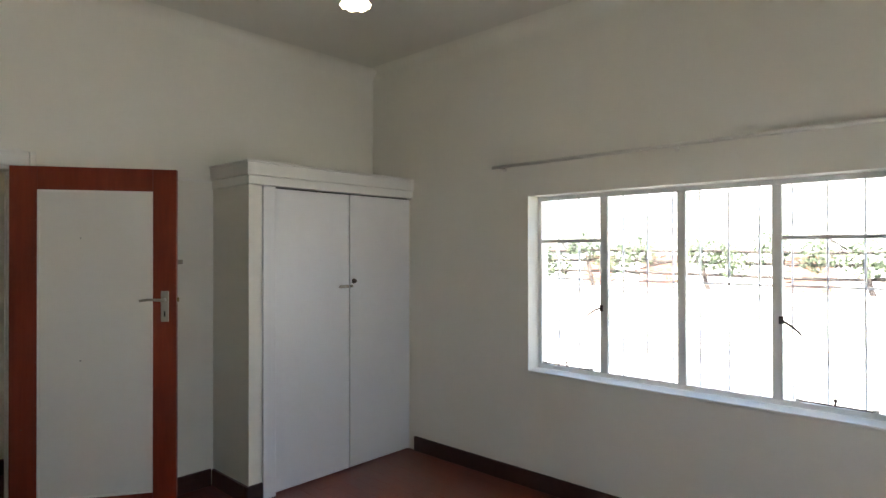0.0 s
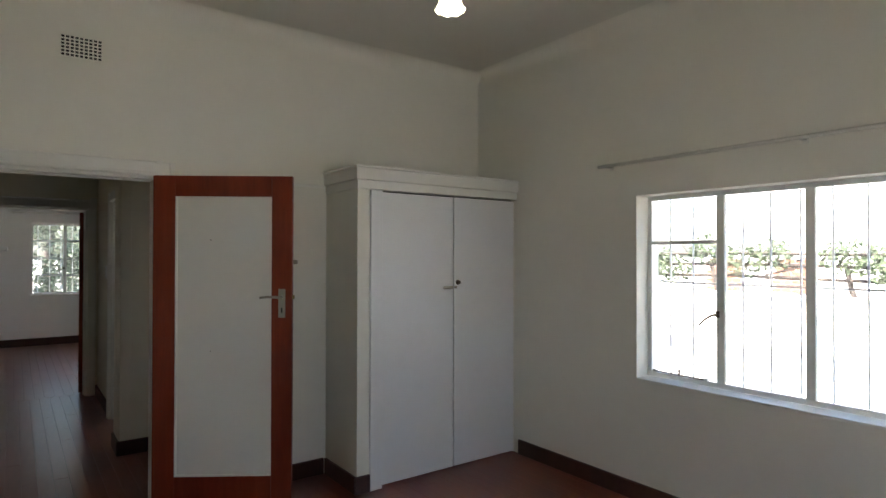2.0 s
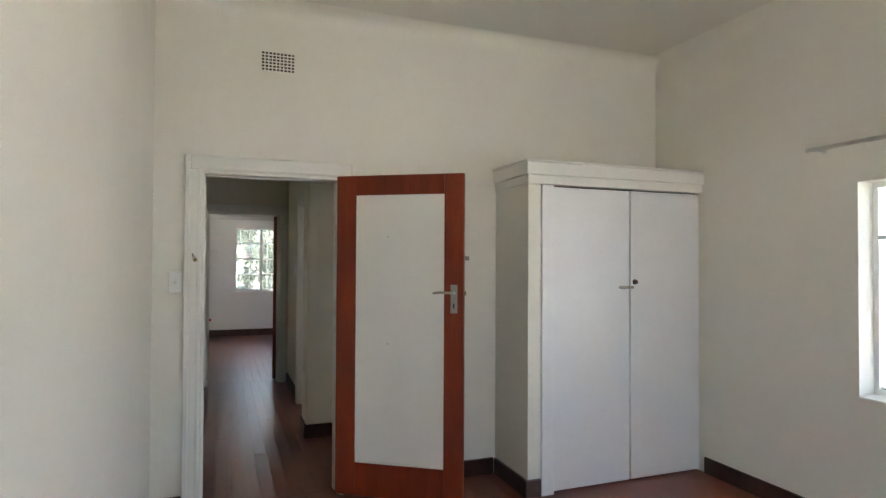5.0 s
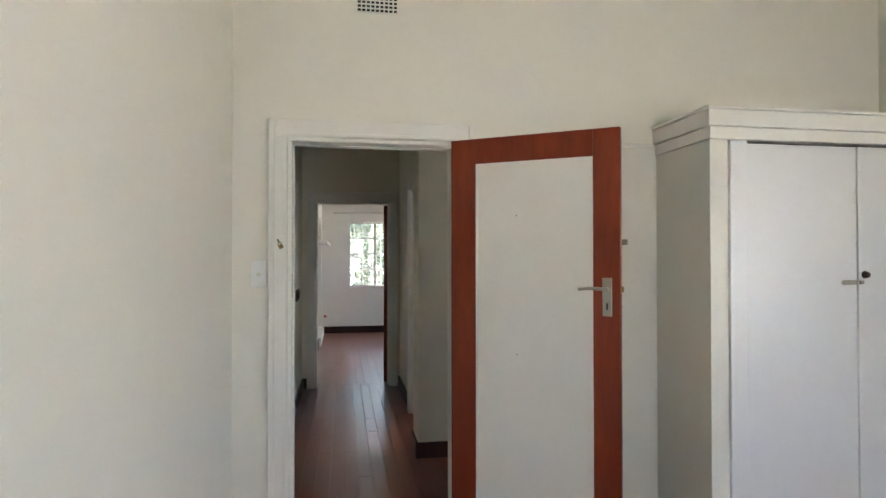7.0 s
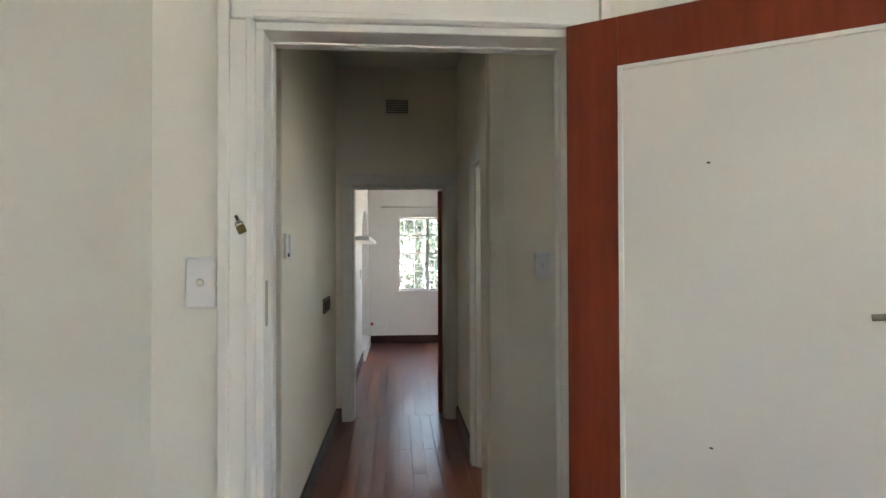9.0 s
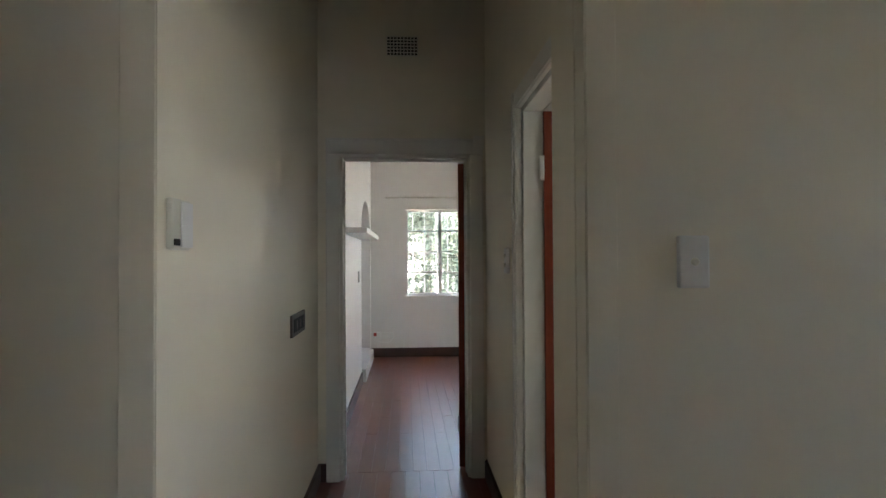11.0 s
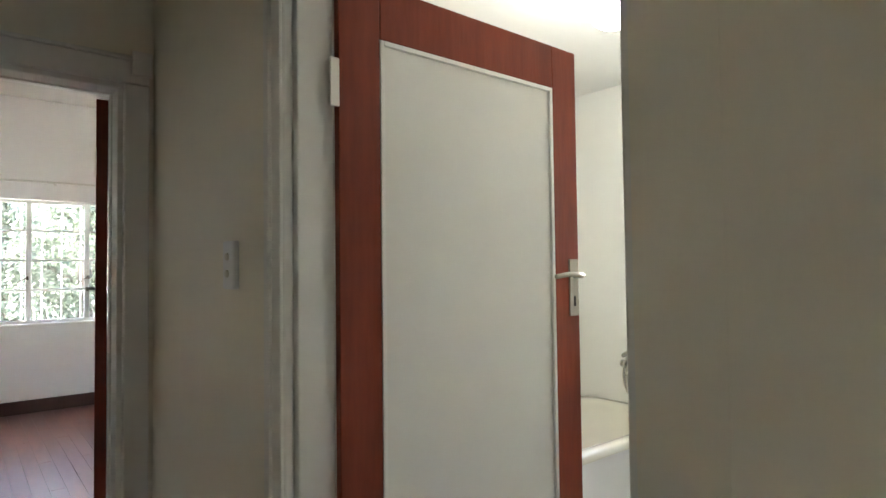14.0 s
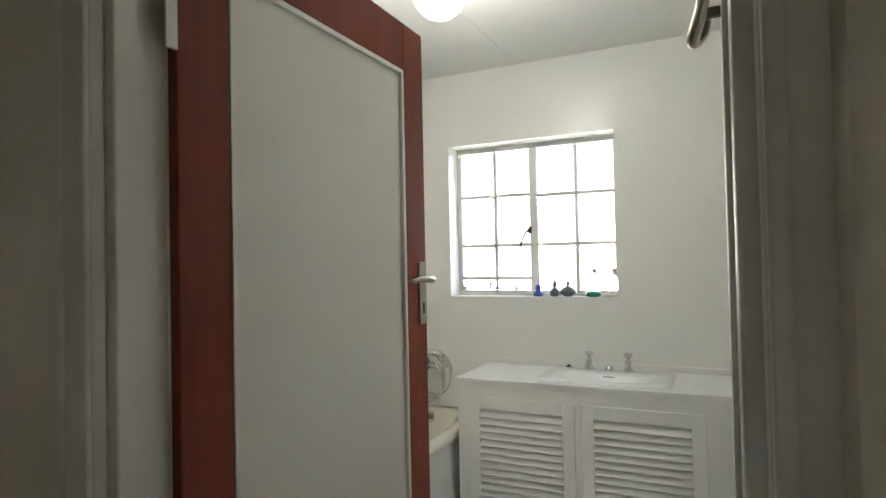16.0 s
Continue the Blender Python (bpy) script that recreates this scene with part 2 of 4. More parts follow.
structure("wall_living_far", boxes((LX - 0.24, LX, 0.1, UY0, 0, CEIL), (LX - 0.24, LX, UY1, 4.3, 0, CEIL), (LX - 0.24, LX, UY0, UY1, UZ1, CEIL), (LX - 0.24, LX, UY0, UY1, 0, UZ0)), LIVING_PAINT, "white plastered living room wall with a barred window")
# Opening for an unseen window, added to bring daylight into the living room.
RX0, RX1, RZ0, RZ1 = -11.0, -9.2, 0.85, 2.1
structure("wall_living_right", boxes((LX, RX0, 4.3, 4.54, 0, CEIL), (RX1, XB1, 4.3, 4.54, 0, CEIL), (RX0, RX1, 4.3, 4.54, RZ1, CEIL), (RX0, RX1, 4.3, 4.54, 0, RZ0)), LIVING_PAINT, "plain white plastered living room wall")

# living room side wall with an arched recess
AX0, AX1, AZ0, AZS, AZT = -11.95, -10.35, 0.16, 1.72, 2.14
arc = [((AX0 + AX1) / 2 + (AX1 - AX0) / 2 * math.cos(a), AZS + (AZT - AZS) * math.sin(a)) for a in [math.pi * i / 18 for i in range(19)]]
bm = prism(arc + [(AX0, CEIL), (AX1, CEIL)], LY - 0.2, LY)
for r in ((LX, AX0, LY - 0.2, LY, 0, CEIL), (AX1, XB0, LY - 0.2, LY, 0, CEIL), (AX0, AX1, LY - 0.2, LY, 0, AZ0)):
    box(bm, *r)
structure("wall_living_left", bm, LIVING_PAINT, "white plastered living room wall with an arched recess")
structure("wall_recess_back", boxes((AX0 - 0.1, AX1 + 0.1, LY - 0.3, LY - 0.204, 0, 2.4)), NICHE, "grey-blue back of the arched recess")

structure("ceiling_bedroom", boxes((XW0, XE + 0.14, 0.05, YN + 0.24, CEIL, CEIL + 0.12)), CEILING, "plain off-white board ceiling")
structure("ceiling_house", boxes((LX - 0.24, XW0, 0.0, 4.54, CEIL, CEIL + 0.12), (-5.13, XW1, LE - 0.14, 0.0, CEIL, CEIL + 0.12)), CEILING, "plain off-white board ceiling")
structure("ceiling_bathroom", boxes((XB1, -5.362, 1.52, BY, BZ, BZ + 0.08), (-6.42, -6.39, 1.52, BY, BZ - 0.0025, BZ)), BATH_PAINT, "low white board ceiling with a cover strip")


def cove(name, start, along, out, length, r=0.10):
    """A concave plaster cove: start at the corner line under the ceiling."""
    bm = bmesh.new()
    a, o = Vector(along), Vector(out)
    prof = [(0, 0), (0, -r)] + [(r - r * math.cos(t), -r + r * math.sin(t)) for t in [math.pi / 2 * k / 10 for k in range(1, 10)]] + [(r, 0)]
    ends = [[bm.verts.new(Vector(start) + a * d + o * p + Vector((0, 0, q))) for p, q in prof] for d in (0, length)]
    n = len(prof)
    for k in range(1, n - 1):
        bm.faces.new((ends[0][k], ends[0][k + 1], ends[1][k + 1], ends[1][k])).smooth = True
    structure(name, bm, PAINT, "small off-white plaster cove under the ceiling")


cove("coving_1", (XW1, YS, CEIL), (0, 1, 0), (1, 0, 0), YN - YS)
cove("coving_2", (XW1 + 0.1, YN, CEIL), (1, 0, 0), (0, -1, 0), XE - XW1 - 0.1)
cove("coving_3", (XW1 + 0.1, YS, CEIL), (1, 0, 0), (0, 1, 0), XE - XW1 - 0.1)
floor = structure("floor", boxes((LX - 0.3, XE + 0.2, -0.1, 4.6, -0.14, -0.022), (-5.2, -3.65, LE - 0.15, -0.1, -0.14, -0.022)), GAP, "dark floor under the red-brown boards")
structure("floor_bathroom", boxes((XB1, -5.362, 1.52, BY, -0.022, 0.0)), LAMINATE, "pale bathroom floor")
structure("roof", boxes((LX - 0.9, XE + 0.8, -2.2, 4.9, CEIL + 0.2, CEIL + 0.3)), ROOFING, "plain roof deck with a shallow eave")


# ---- trims ----
def skirting(name, rows):
    structure(name, boxes(*rows, bevel=0.006), SKIRT, "dark brown stained wooden skirting board")


SK = 0.115
skirting("baseboard_bedroom", [(XW1, XW1 + 0.02, YS + 0.02, 0.39, 0, SK), (XW1, XW1 + 0.02, 1.43, 2.426, 0, SK), (XW1 + 0.02, -3.245, 2.426, 2.446, 0, SK), (-3.245, -3.225, 2.426, 2.54, 0, SK), (-3.2, XE, YN - 0.02, YN, 0, SK), (XW1, XE, YS, YS + 0.02, 0, SK)])
skirting("baseboard_hall", [(XB1 + 0.02, -4.97, HL, HL + 0.02, 0, SK), (-4.99, -4.97, LE, HL, 0, SK), (XB1, XB1 + 0.02, HL, 0.375, 0, SK), (XB1, XB1 + 0.02, 1.375, HR - 0.001, 0, SK), (XB1 + 0.02, -6.305, HR - 0.02, HR, 0, SK), (-4.99, -4.97, 1.27, BY, 0, SK), (-5.29, -4.99, 1.27, 1.29, 0, SK)])
skirting("baseboard_living", [(LX, LX + 0.02, LY + 0.02, 4.3, 0, 0.13), (LX, AX0, LY, LY + 0.02, 0, 0.13), (AX1, XB0 - 0.02, LY, LY + 0.02, 0, 0.13)])
structure("trim_corner_board", boxes((-5.215, -5.065, 1.2865, 1.29, SK, CEIL), bevel=0.0015), HALL_PAINT, "flat painted cover board on the wall nib")
structure("trim_lobby_corner_north", boxes((-4.99, -4.9845, 1.292, 1.367, SK, CEIL), bevel=0.0025), HALL_PAINT, "narrow painted corner strip on the lobby wall")
structure("trim_lobby_corner_south", boxes((-4.99, -4.9845, 0.217, 0.298, SK, CEIL), bevel=0.0025), HALL_PAINT, "narrow painted corner strip on the lobby wall")
structure("trim_bedroom_rail", boxes((XW1, XW1 + 0.014, 1.43, 2.43, 2.055, 2.075), bevel=0.004), TRIM, "thin off-white rail on the wall")


def door_frame(name, m, w, h, depth, label, faces=(1, 1), beads=True):
    """A frame round an opening: local x across, y through the wall from 0 to depth, z up."""
    f = thing(name, label, "door frame", m, kind="structure")
    part("jamb", boxes((-0.035, 0, 0, depth, 0, h), bevel=0.004), TRIM, f)
    part("jamb", boxes((w, w + 0.035, 0, depth, 0, h), bevel=0.004), TRIM, f)
    part("head", boxes((-0.035, w + 0.035, 0, depth, h, h + 0.035), bevel=0.004), TRIM, f)
    mid = depth * 0.62
    part("door_stop", boxes((0, 0.006, mid, mid + 0.04, 0, h), (w - 0.006, w, mid, mid + 0.04, 0, h), (0.006, w - 0.006, mid, mid + 0.04, h - 0.006, h), bevel=0.001), TRIM, f)
    for side, on in zip((0, 1), faces):
        if not on:
            continue
        a, b, c = (-0.026, 0.0, -0.034) if side == 0 else (depth, depth + 0.026, depth + 0.034)
        lo, hi = min(a, c), max(b, c)
        for x0, x1, q in ((-0.105, -0.018, -0.03), (w + 0.018, w + 0.105, w + 0.03)):
            part("architrave", boxes((x0, x1, a, b, 0, h + 0.018), bevel=0.006), TRIM, f)
            xo = x0 if x0 < 0 else x1 - 0.022
            if beads:
                part("backband", boxes((xo - 0.004, xo + 0.026, lo, hi, 0, h + 0.105), bevel=0.005), TRIM, f)
            if beads:
                part("bead", boxes((q - 0.009, q + 0.009, lo + 0.002, hi - 0.002, 0, h + 0.02), bevel=0.004), TRIM, f)
        part("architrave", boxes((-0.079 if beads else -0.105, w + (0.079 if beads else 0.105), a, b, h + 0.0185, h + 0.105), bevel=0.006), TRIM, f)
        if beads:
            part("bead", boxes((-0.02, w + 0.02, lo + 0.002, hi - 0.002, h + 0.022, h + 0.04), bevel=0.004), TRIM, f)
    return f


bed_frame = door_frame("door_frame_1", pose(XW1, 0.50, 0, 0, 0, 90), 0.81, 2.035, 0.14, "off-white moulded wooden door frame in the bedroom wall")
part("catch_plate", boxes((-0.0015, 0.0015, 0.02, 0.045, 1.26, 1.38)), NICKEL, bed_frame)
part("corner_block", boxes((0.815, 0.85, -0.034, -0.0265, 2.125, 2.15), bevel=0.003), TRIM, bed_frame)
hall_frame = door_frame("door_frame_2", pose(XB1, 0.459, 0, 0, 0, 90), 0.797, 2.062, 0.14, "off-white plain wooden door frame at the hall's end", beads=False)
part("cap_strip", boxes((-0.105, 0.902, -0.034, 0, 2.1675, 2.182), bevel=0.004), TRIM, hall_frame)
part("corner_block", boxes((0.84, 0.908, -0.042, -0.0265, 2.11, 2.20), bevel=0.004), TRIM, hall_frame)
door_frame("door_frame_3", pose(-6.178, HR, 0), 0.809, 2.06, 0.14, "off-white moulded wooden bathroom door frame", faces=(1, 1))


def lever(parent, x, y, z, toward, out, metal=NICKEL):
    """A lever handle on a long plate; out is the side of the leaf it stands on."""
    y0, y1 = sorted((y, y + out * 0.006))
    p = part("handle_plate", boxes((x - 0.021, x + 0.021, y0, y1, z - 0.125, z + 0.05), bevel=0.002), metal, parent, "satin metal handle plate")
    part("lever", tube([(x, y + out * 0.006, z), (x, y + out * 0.036, z), (x + toward * 0.03, y + out * 0.042, z + 0.002), (x + toward * 0.075, y + out * 0.042, z + 0.004), (x + toward * 0.125, y + out * 0.038, z - 0.002)], 0.0095, 10, 0.75), metal, p)
    k0, k1 = sorted((y + out * 0.006, y + out * 0.0075))
    part("keyhole", boxes((x - 0.004, x + 0.004, k0, k1, z - 0.095, z - 0.065)), DARK, p)


def door_leaf(name, m, w, h, label, panel_z=(0.22, 1.925), stile=0.112, left=0.112, thick=0.04, hinge_side=1):
    """A framed and panelled leaf: hinge at local x = 0, width along x, thickness along y."""
    d = thing(name, label, "door", m)
    part("stile", boxes((0, left, 0, thick, 0.012, h), bevel=0.003), REDWOOD, d)
    part("stile", boxes((w - stile, w, 0, thick, 0.012, h), bevel=0.003), REDWOOD, d)
    part("top_rail", boxes((left + 0.0008, w - stile - 0.0008, 0.0004, thick - 0.0004, panel_z[1], h), bevel=0.002), REDWOOD, d)
    part("bottom_rail", boxes((left + 0.0008, w - stile - 0.0008, 0.0004, thick - 0.0004, 0.012, panel_z[0]), bevel=0.002), REDWOOD, d)
    part("panel", boxes((left, w - stile, 0.009, thick - 0.009, panel_z[0], panel_z[1])), PANEL, d, "white painted flat panel")
    for y0, y1 in ((-0.001, 0.009), (thick - 0.009, thick + 0.001)):
        part("bead", boxes((left, left + 0.012, y0, y1, *panel_z), (w - stile - 0.012, w - stile, y0, y1, *panel_z), (left + 0.012, w - stile - 0.012, y0, y1, panel_z[0], panel_z[0] + 0.012), (left + 0.012, w - stile - 0.012, y0, y1, panel_z[1] - 0.012, panel_z[1]), bevel=0.002), TRIM, d, "white glazing bead")
    return d


def hinge(parent, z, y):
    part("hinge", boxes((-0.012, 0.003, y - 0.004, y + 0.004, z - 0.05, z + 0.05), bevel=0.002), TRIM, parent, "painted butt hinge")


bed_ang = math.degrees(math.atan2(0.675, 0.448))
bed_door = door_leaf("door_1", pose(-3.699, 1.2962, 0.004, 0, 0, bed_ang), 0.838, 2.052, "open red-brown wooden door with a white panel", left=0.134, stile=0.124)
lever(bed_door, 0.778, 0.0, 1.31, -1, -1)
lever(bed_door, 0.778, 0.04, 1.31, -1, 1)
part("latch", boxes((0.838, 0.850, 0.012, 0.028, 1.296, 1.322), bevel=0.003), BRASS, bed_door, "worn brass latch tongue")
part("bolt", boxes((0.832, 0.864, 0.040, 0.058, 1.512, 1.538), bevel=0.003), NICKEL, bed_door, "small bright metal bolt")
for x, z in ((0.345, 1.66), (0.345, 0.98), (0.06, 0.62)):
    part("nail_mark", boxes((x - 0.004, x + 0.004, 0.0075 if x > 0.2 else -0.0008, 0.0095, z - 0.002, z + 0.002)), IRON, bed_door)
for z in (0.25, 1.78):
    hinge(bed_door, z, 0.02)

bath_door = door_leaf("door_2", pose(-6.152, 1.468, 0.004, 0, 0, 90), 0.85, 2.056, "open varnished red-brown bathroom door with white panel")
lever(bath_door, 0.82, 0.0, 1.352, -1, -1)
for z in (0.25, 1.80):
    part("hinge", boxes((-0.022, 0.001, -0.003, 0.003, z - 0.055, z + 0.055), bevel=0.002), TRIM, bath_door, "white painted butt hinge")

liv_door = door_leaf("door_3", pose(-7.556, 1.252, 0.004, 0, 0, 170.5), 0.79, 2.045, "open dark red-brown living room door", thick=0.04)
lever(liv_door, 0.74, 0.04, 1.3, -1, 1)
for z in (0.3, 1.80):
    part("hinge", boxes((-0.016, 0.0, 0.038, 0.046, z - 0.055, z + 0.055), bevel=0.002), TRIM, liv_door, "white painted butt hinge")


# ---- windows ----
def steel_window(name, m, panels, z0, z1, label, bars, mesh_depth=0.03, rows_by_panel=None, cols_by_panel=None):
    """Steel casements: local x across, y outwards, z up. panels: the x where each begins and ends."""
    win = thing(name, label, "window", m, kind="structure")
    part("window_frame", boxes((panels[0], panels[-1], 0, mesh_depth, z0, z0 + 0.03), (panels[0], panels[-1], 0, mesh_depth, z1 - 0.03, z1), (panels[0], panels[0] + 0.028, 0.0004, mesh_depth - 0.0004, z0 + 0.03, z1 - 0.03), (panels[-1] - 0.028, panels[-1], 0.0004, mesh_depth - 0.0004, z0 + 0.03, z1 - 0.03), bevel=0.003), STEEL, win)
    for i, x in enumerate(panels[1:-1]):
        part("mullion", boxes((x - 0.024, x + 0.024, -0.006, mesh_depth - 0.004, z0 + 0.03, z1 - 0.03), bevel=0.004), STEEL, win)
    for i, (a, b) in enumerate(zip(panels, panels[1:])):
        for z in (rows_by_panel or {}).get(i, ()):
            part("glazing_bar", boxes((a + 0.021, b - 0.021, 0.002, mesh_depth - 0.008, z - 0.011, z + 0.011), bevel=0.003), STEEL, win)
        for x in (cols_by_panel or {}).get(i, ()):
            part("glazing_bar", boxes((x - 0.011, x + 0.011, 0.003, mesh_depth - 0.009, z0 + 0.03, z1 - 0.03), bevel=0.002), STEEL, win)
        pane = part("pane", boxes((a + 0.02, b - 0.02, 0.012, 0.016, z0 + 0.02, z1 - 0.02)), GLASS, win)
        pane.visible_shadow = False
    for x in bars[0]:
        part("burglar_bar", tube([(x, 0.11, z0), (x, 0.11, z1)], 0.006, 8), BAR, win)
    for z in bars[1]:
        part("burglar_bar", boxes((panels[0], panels[-1], 0.104, 0.108, z - 0.006, z + 0.006)), BAR, win)
    return win


def stay(win, x0, x1, z):
    """A casement stay along the foot of a window, with its peg."""
    s = part("casement_stay", tube([(x0, -0.016, z), (x1, -0.016, z - 0.004)], 0.0045, 8), IRON, win)
    xm = (x0 + x1) / 2
    bm = lathe([(0.006, z - 0.006), (0.005, z + 0.014), (0.009, z + 0.02), (0.009, z + 0.028), (0.003, z + 0.033)], 12, (xm, -0.016))
    part("peg", bm, IRON, s)
    part("stay_bracket", boxes((x0 - 0.012, x0 + 0.012, -0.02, 0, z - 0.012, z + 0.008), (x1 - 0.012, x1 + 0.012, -0.02, 0, z - 0.014, z + 0.006), bevel=0.002), STEEL, s)


def catch(win, x, z, direction, reach=1.0, fall=1.0):
    """A small curved casement handle."""
    c = part("casement_catch", tube([(x, -0.004, z), (x, -0.03, z), (x + direction * 0.03 * reach, -0.036, z - 0.01 * fall), (x + direction * 0.065 * reach, -0.036, z - 0.034 * fall), (x + direction * 0.10 * reach, -0.036, z - 0.07 * fall)], 0.0085, 8, 0.7), IRON, win)
    part("catch_plate", boxes((x - 0.012, x + 0.012, -0.012, -0.006, z - 0.02, z + 0.02), bevel=0.002), IRON, c)


bw = steel_window("window_1", pose(0, YN + 0.12, 0), (WX0, -1.612, -1.128, -0.635, WX1), WZ0 + 0.012, WZ1, "wide white steel window with burglar bars outside",
                  ([WX0 + 0.1 + 0.158 * i for i in range(12)], (1.40,)), rows_by_panel={0: (1.655,), 3: (1.655,)})
catch(bw, -1.63, 1.225, -1)
catch(bw, -0.615, 1.228, 1)
stay(bw, -2.05, -1.70, WZ0 + 0.055)
stay(bw, -0.54, -0.22, WZ0 + 0.055)
structure("window_sill_bedroom", boxes((WX0, WX1, YN - 0.012, YN + 0.12, WZ0 - 0.004, WZ0 + 0.012), bevel=0.004), TRIM, "white painted window sill")

vw = steel_window("window_2", pose(0, BY + 0.12, 0), (VX0, -6.352, VX1), VZ0, VZ1, "white steel bathroom window with small panes", ((), ()),
                  rows_by_panel={0: (1.783, 1.492, 1.30), 1: (1.772, 1.490)}, cols_by_panel={0: (-6.585,), 1: (-6.108,)})
catch(vw, -6.375, 1.575, -1, 0.5, 1.35)
stay(vw, -6.78, -6.46, VZ0 + 0.045)

lw = steel_window("window_3", pose(LX - 0.1, 0, 0, 0, 0, 90), (UY0, 1.352, 1.86, UY1), UZ0, UZ1, "unseen white steel window added to light the living room with burglar bars",
                  ([UY0 + 0.10 + 0.172 * i for i in range(9)], ()), rows_by_panel={i: (1.811, 1.509, 1.207) for i in range(3)})
catch(lw, 1.34, 1.33, -1)
catch(lw, 1.87, 1.33, -1)
stay(lw, 0.92, 1.28, UZ0 + 0.04)
structure("window_sill_living", boxes((LX - 0.1, LX + 0.02, UY0 - 0.02, UY1 + 0.02, UZ0 - 0.025, UZ0 - 0.002), bevel=0.004), TRIM, "white painted window sill")
# Invented lobby window, never in view; it lights the hall.
steel_window("window_5", pose(0, BY + 0.1, 0), (-4.68, -4.20), 0.95, 2.1, "unseen white steel window added to light the lobby", ((), ()))
# Unseen bedroom window, added as fill light from behind the camera.
steel_window("window_6", pose(XE + 0.07, 0, 0, 0, 0, 90) @ pose(0, -0.03, 0), (EY0, 2.1, EY1), EZ0, EZ1, "unseen white steel window added to light the bedroom", ((), ()))
# Out of view: added as a light opening for the living room.
steel_window("window_4", pose(0, 4.42, 0), (RX0, -10.4, -9.8, RX1), RZ0, RZ1, "unseen white steel window added to light the living room", ((), ()))


# ---- bedroom things ----
def curtain_rail(m, length, hooks):
    r = thing("curtain_rail", "thin white metal curtain rail on brackets", "curtain rail", m)
    part("rail", tube([(0, -0.081, 0), (length / 2, -0.081, 0.002), (length, -0.081, 0)], 0.011, 10), RAIL, r)
    for x in hooks:
        part("bracket", boxes((x - 0.008, x + 0.008, -0.077, 0, -0.008, 0.008), (x - 0.014, x + 0.014, -0.006, 0, -0.022, 0.022), bevel=0.002), RAIL, r)
    return r


curtain_rail(pose(-2.35, YN, 2.165), 2.46, (0.05, 1.25, 2.36))
curtain_rail(pose(LX, 0.56, 2.285, 0, 0, 90), 2.1, (0.05, 1.0, 2.05))


def wardrobe():
    w = thing("wardrobe", "built-in white painted wardrobe with two plain doors", "wardrobe", pose(0, 0, 0))
    part("side_panel", boxes((XW1, -3.24, 2.446, 2.538, 0, 2.03)), PAINT, w, "off-white plastered wardrobe side")
    part("filler", boxes((XW1, -3.262, 3.862, YN, 0, 2.03)), PAINT, w)
    part("top_board", boxes((XW1, -3.262, 2.54, 3.862, 2.0145, 2.03)), PAINT, w)
    part("jamb", boxes((-3.262, -3.226, 2.54, 2.632, 0, 2.012), bevel=0.005), CUPBOARD, w)
    part("fascia", boxes((XW1, -3.226, 2.438, YN, 2.014, 2.072), bevel=0.004), TRIM, w)
    part("cornice", boxes((XW1, -3.212, 2.424, YN, 2.0725, 2.152), (XW1, -3.203, 2.415, YN, 2.1525, 2.168), bevel=0.005), TRIM, w)
    # Near-black sheet close behind the doors paints the shade in their gaps.
    part("gap_shade_sheet", boxes((-3.30, -3.29, 2.54, 3.862, 0, 2.018)), DARK, w)
    a = part("door", boxes((-3.274, -3.252, 2.640, 3.246, 0.012, 2.002), bevel=0.003), CUPBOARD, w)
    b = part("door", boxes((-3.276, -3.254, 3.257, 3.856, 0.012, 2.004), bevel=0.003), CUPBOARD, w)
    part("bolt", boxes((-3.252, -3.244, 3.165, 3.244, 1.324, 1.346), (-3.244, -3.236, 3.15, 3.205, 1.329, 1.341), (-3.254, -3.240, 3.259, 3.276, 1.326, 1.344), bevel=0.002), NICKEL, a, "small metal sliding bolt")
    bm = lathe([(0.019, 0), (0.019, 0.004), (0.012, 0.012), (0.014, 0.02), (0.008, 0.026)], 16)
    bmesh.ops.transform(bm, matrix=pose(-3.254, 3.292, 1.372, 0, 90, 0), verts=bm.verts[:])
    part("lock", bm, IRON, b, "dark round cupboard lock")
    for z in (0.3, 1.75):
        part("hinge", boxes((-3.254, -3.244, 2.633, 2.641, z - 0.03, z + 0.03), bevel=0.002), TRIM, a)


wardrobe()


def air_vent(m, w, h, cols, rows, label):
    """A clay air brick: a lattice before a black sheet that paints the hollow's shade; local x across, z up, y out of
    the wall.
    """
    v = thing("air_vent", label, "vent", m)
    part("hollow_shade_sheet", boxes((0, w, -0.003, -0.001, 0, h)), DARK, v)
    px, pz = w / cols, h / rows
    bm = bmesh.new()
    for i in range(cols + 1):
        box(bm, i * px - px * 0.15, i * px + px * 0.15, -0.010, -0.003, -pz * 0.2, h + pz * 0.2)
    part("upright_slats", bm, PAINT, v)
    bm = bmesh.new()
    for j in range(rows + 1):
        box(bm, -px * 0.2, w + px * 0.2, -0.0096, -0.0032, j * pz - pz * 0.15, j * pz + pz * 0.15)
    part("cross_slats", bm, PAINT, v)


air_vent(pose(XW1, 0.818, 2.698, 0, 0, 90), 0.205, 0.122, 9, 6, "small off-white air brick with square holes")
air_vent(pose(XB1, 0.744, 2.722, 0, 0, 90), 0.198, 0.124, 9, 6, "small off-white air brick with square holes")


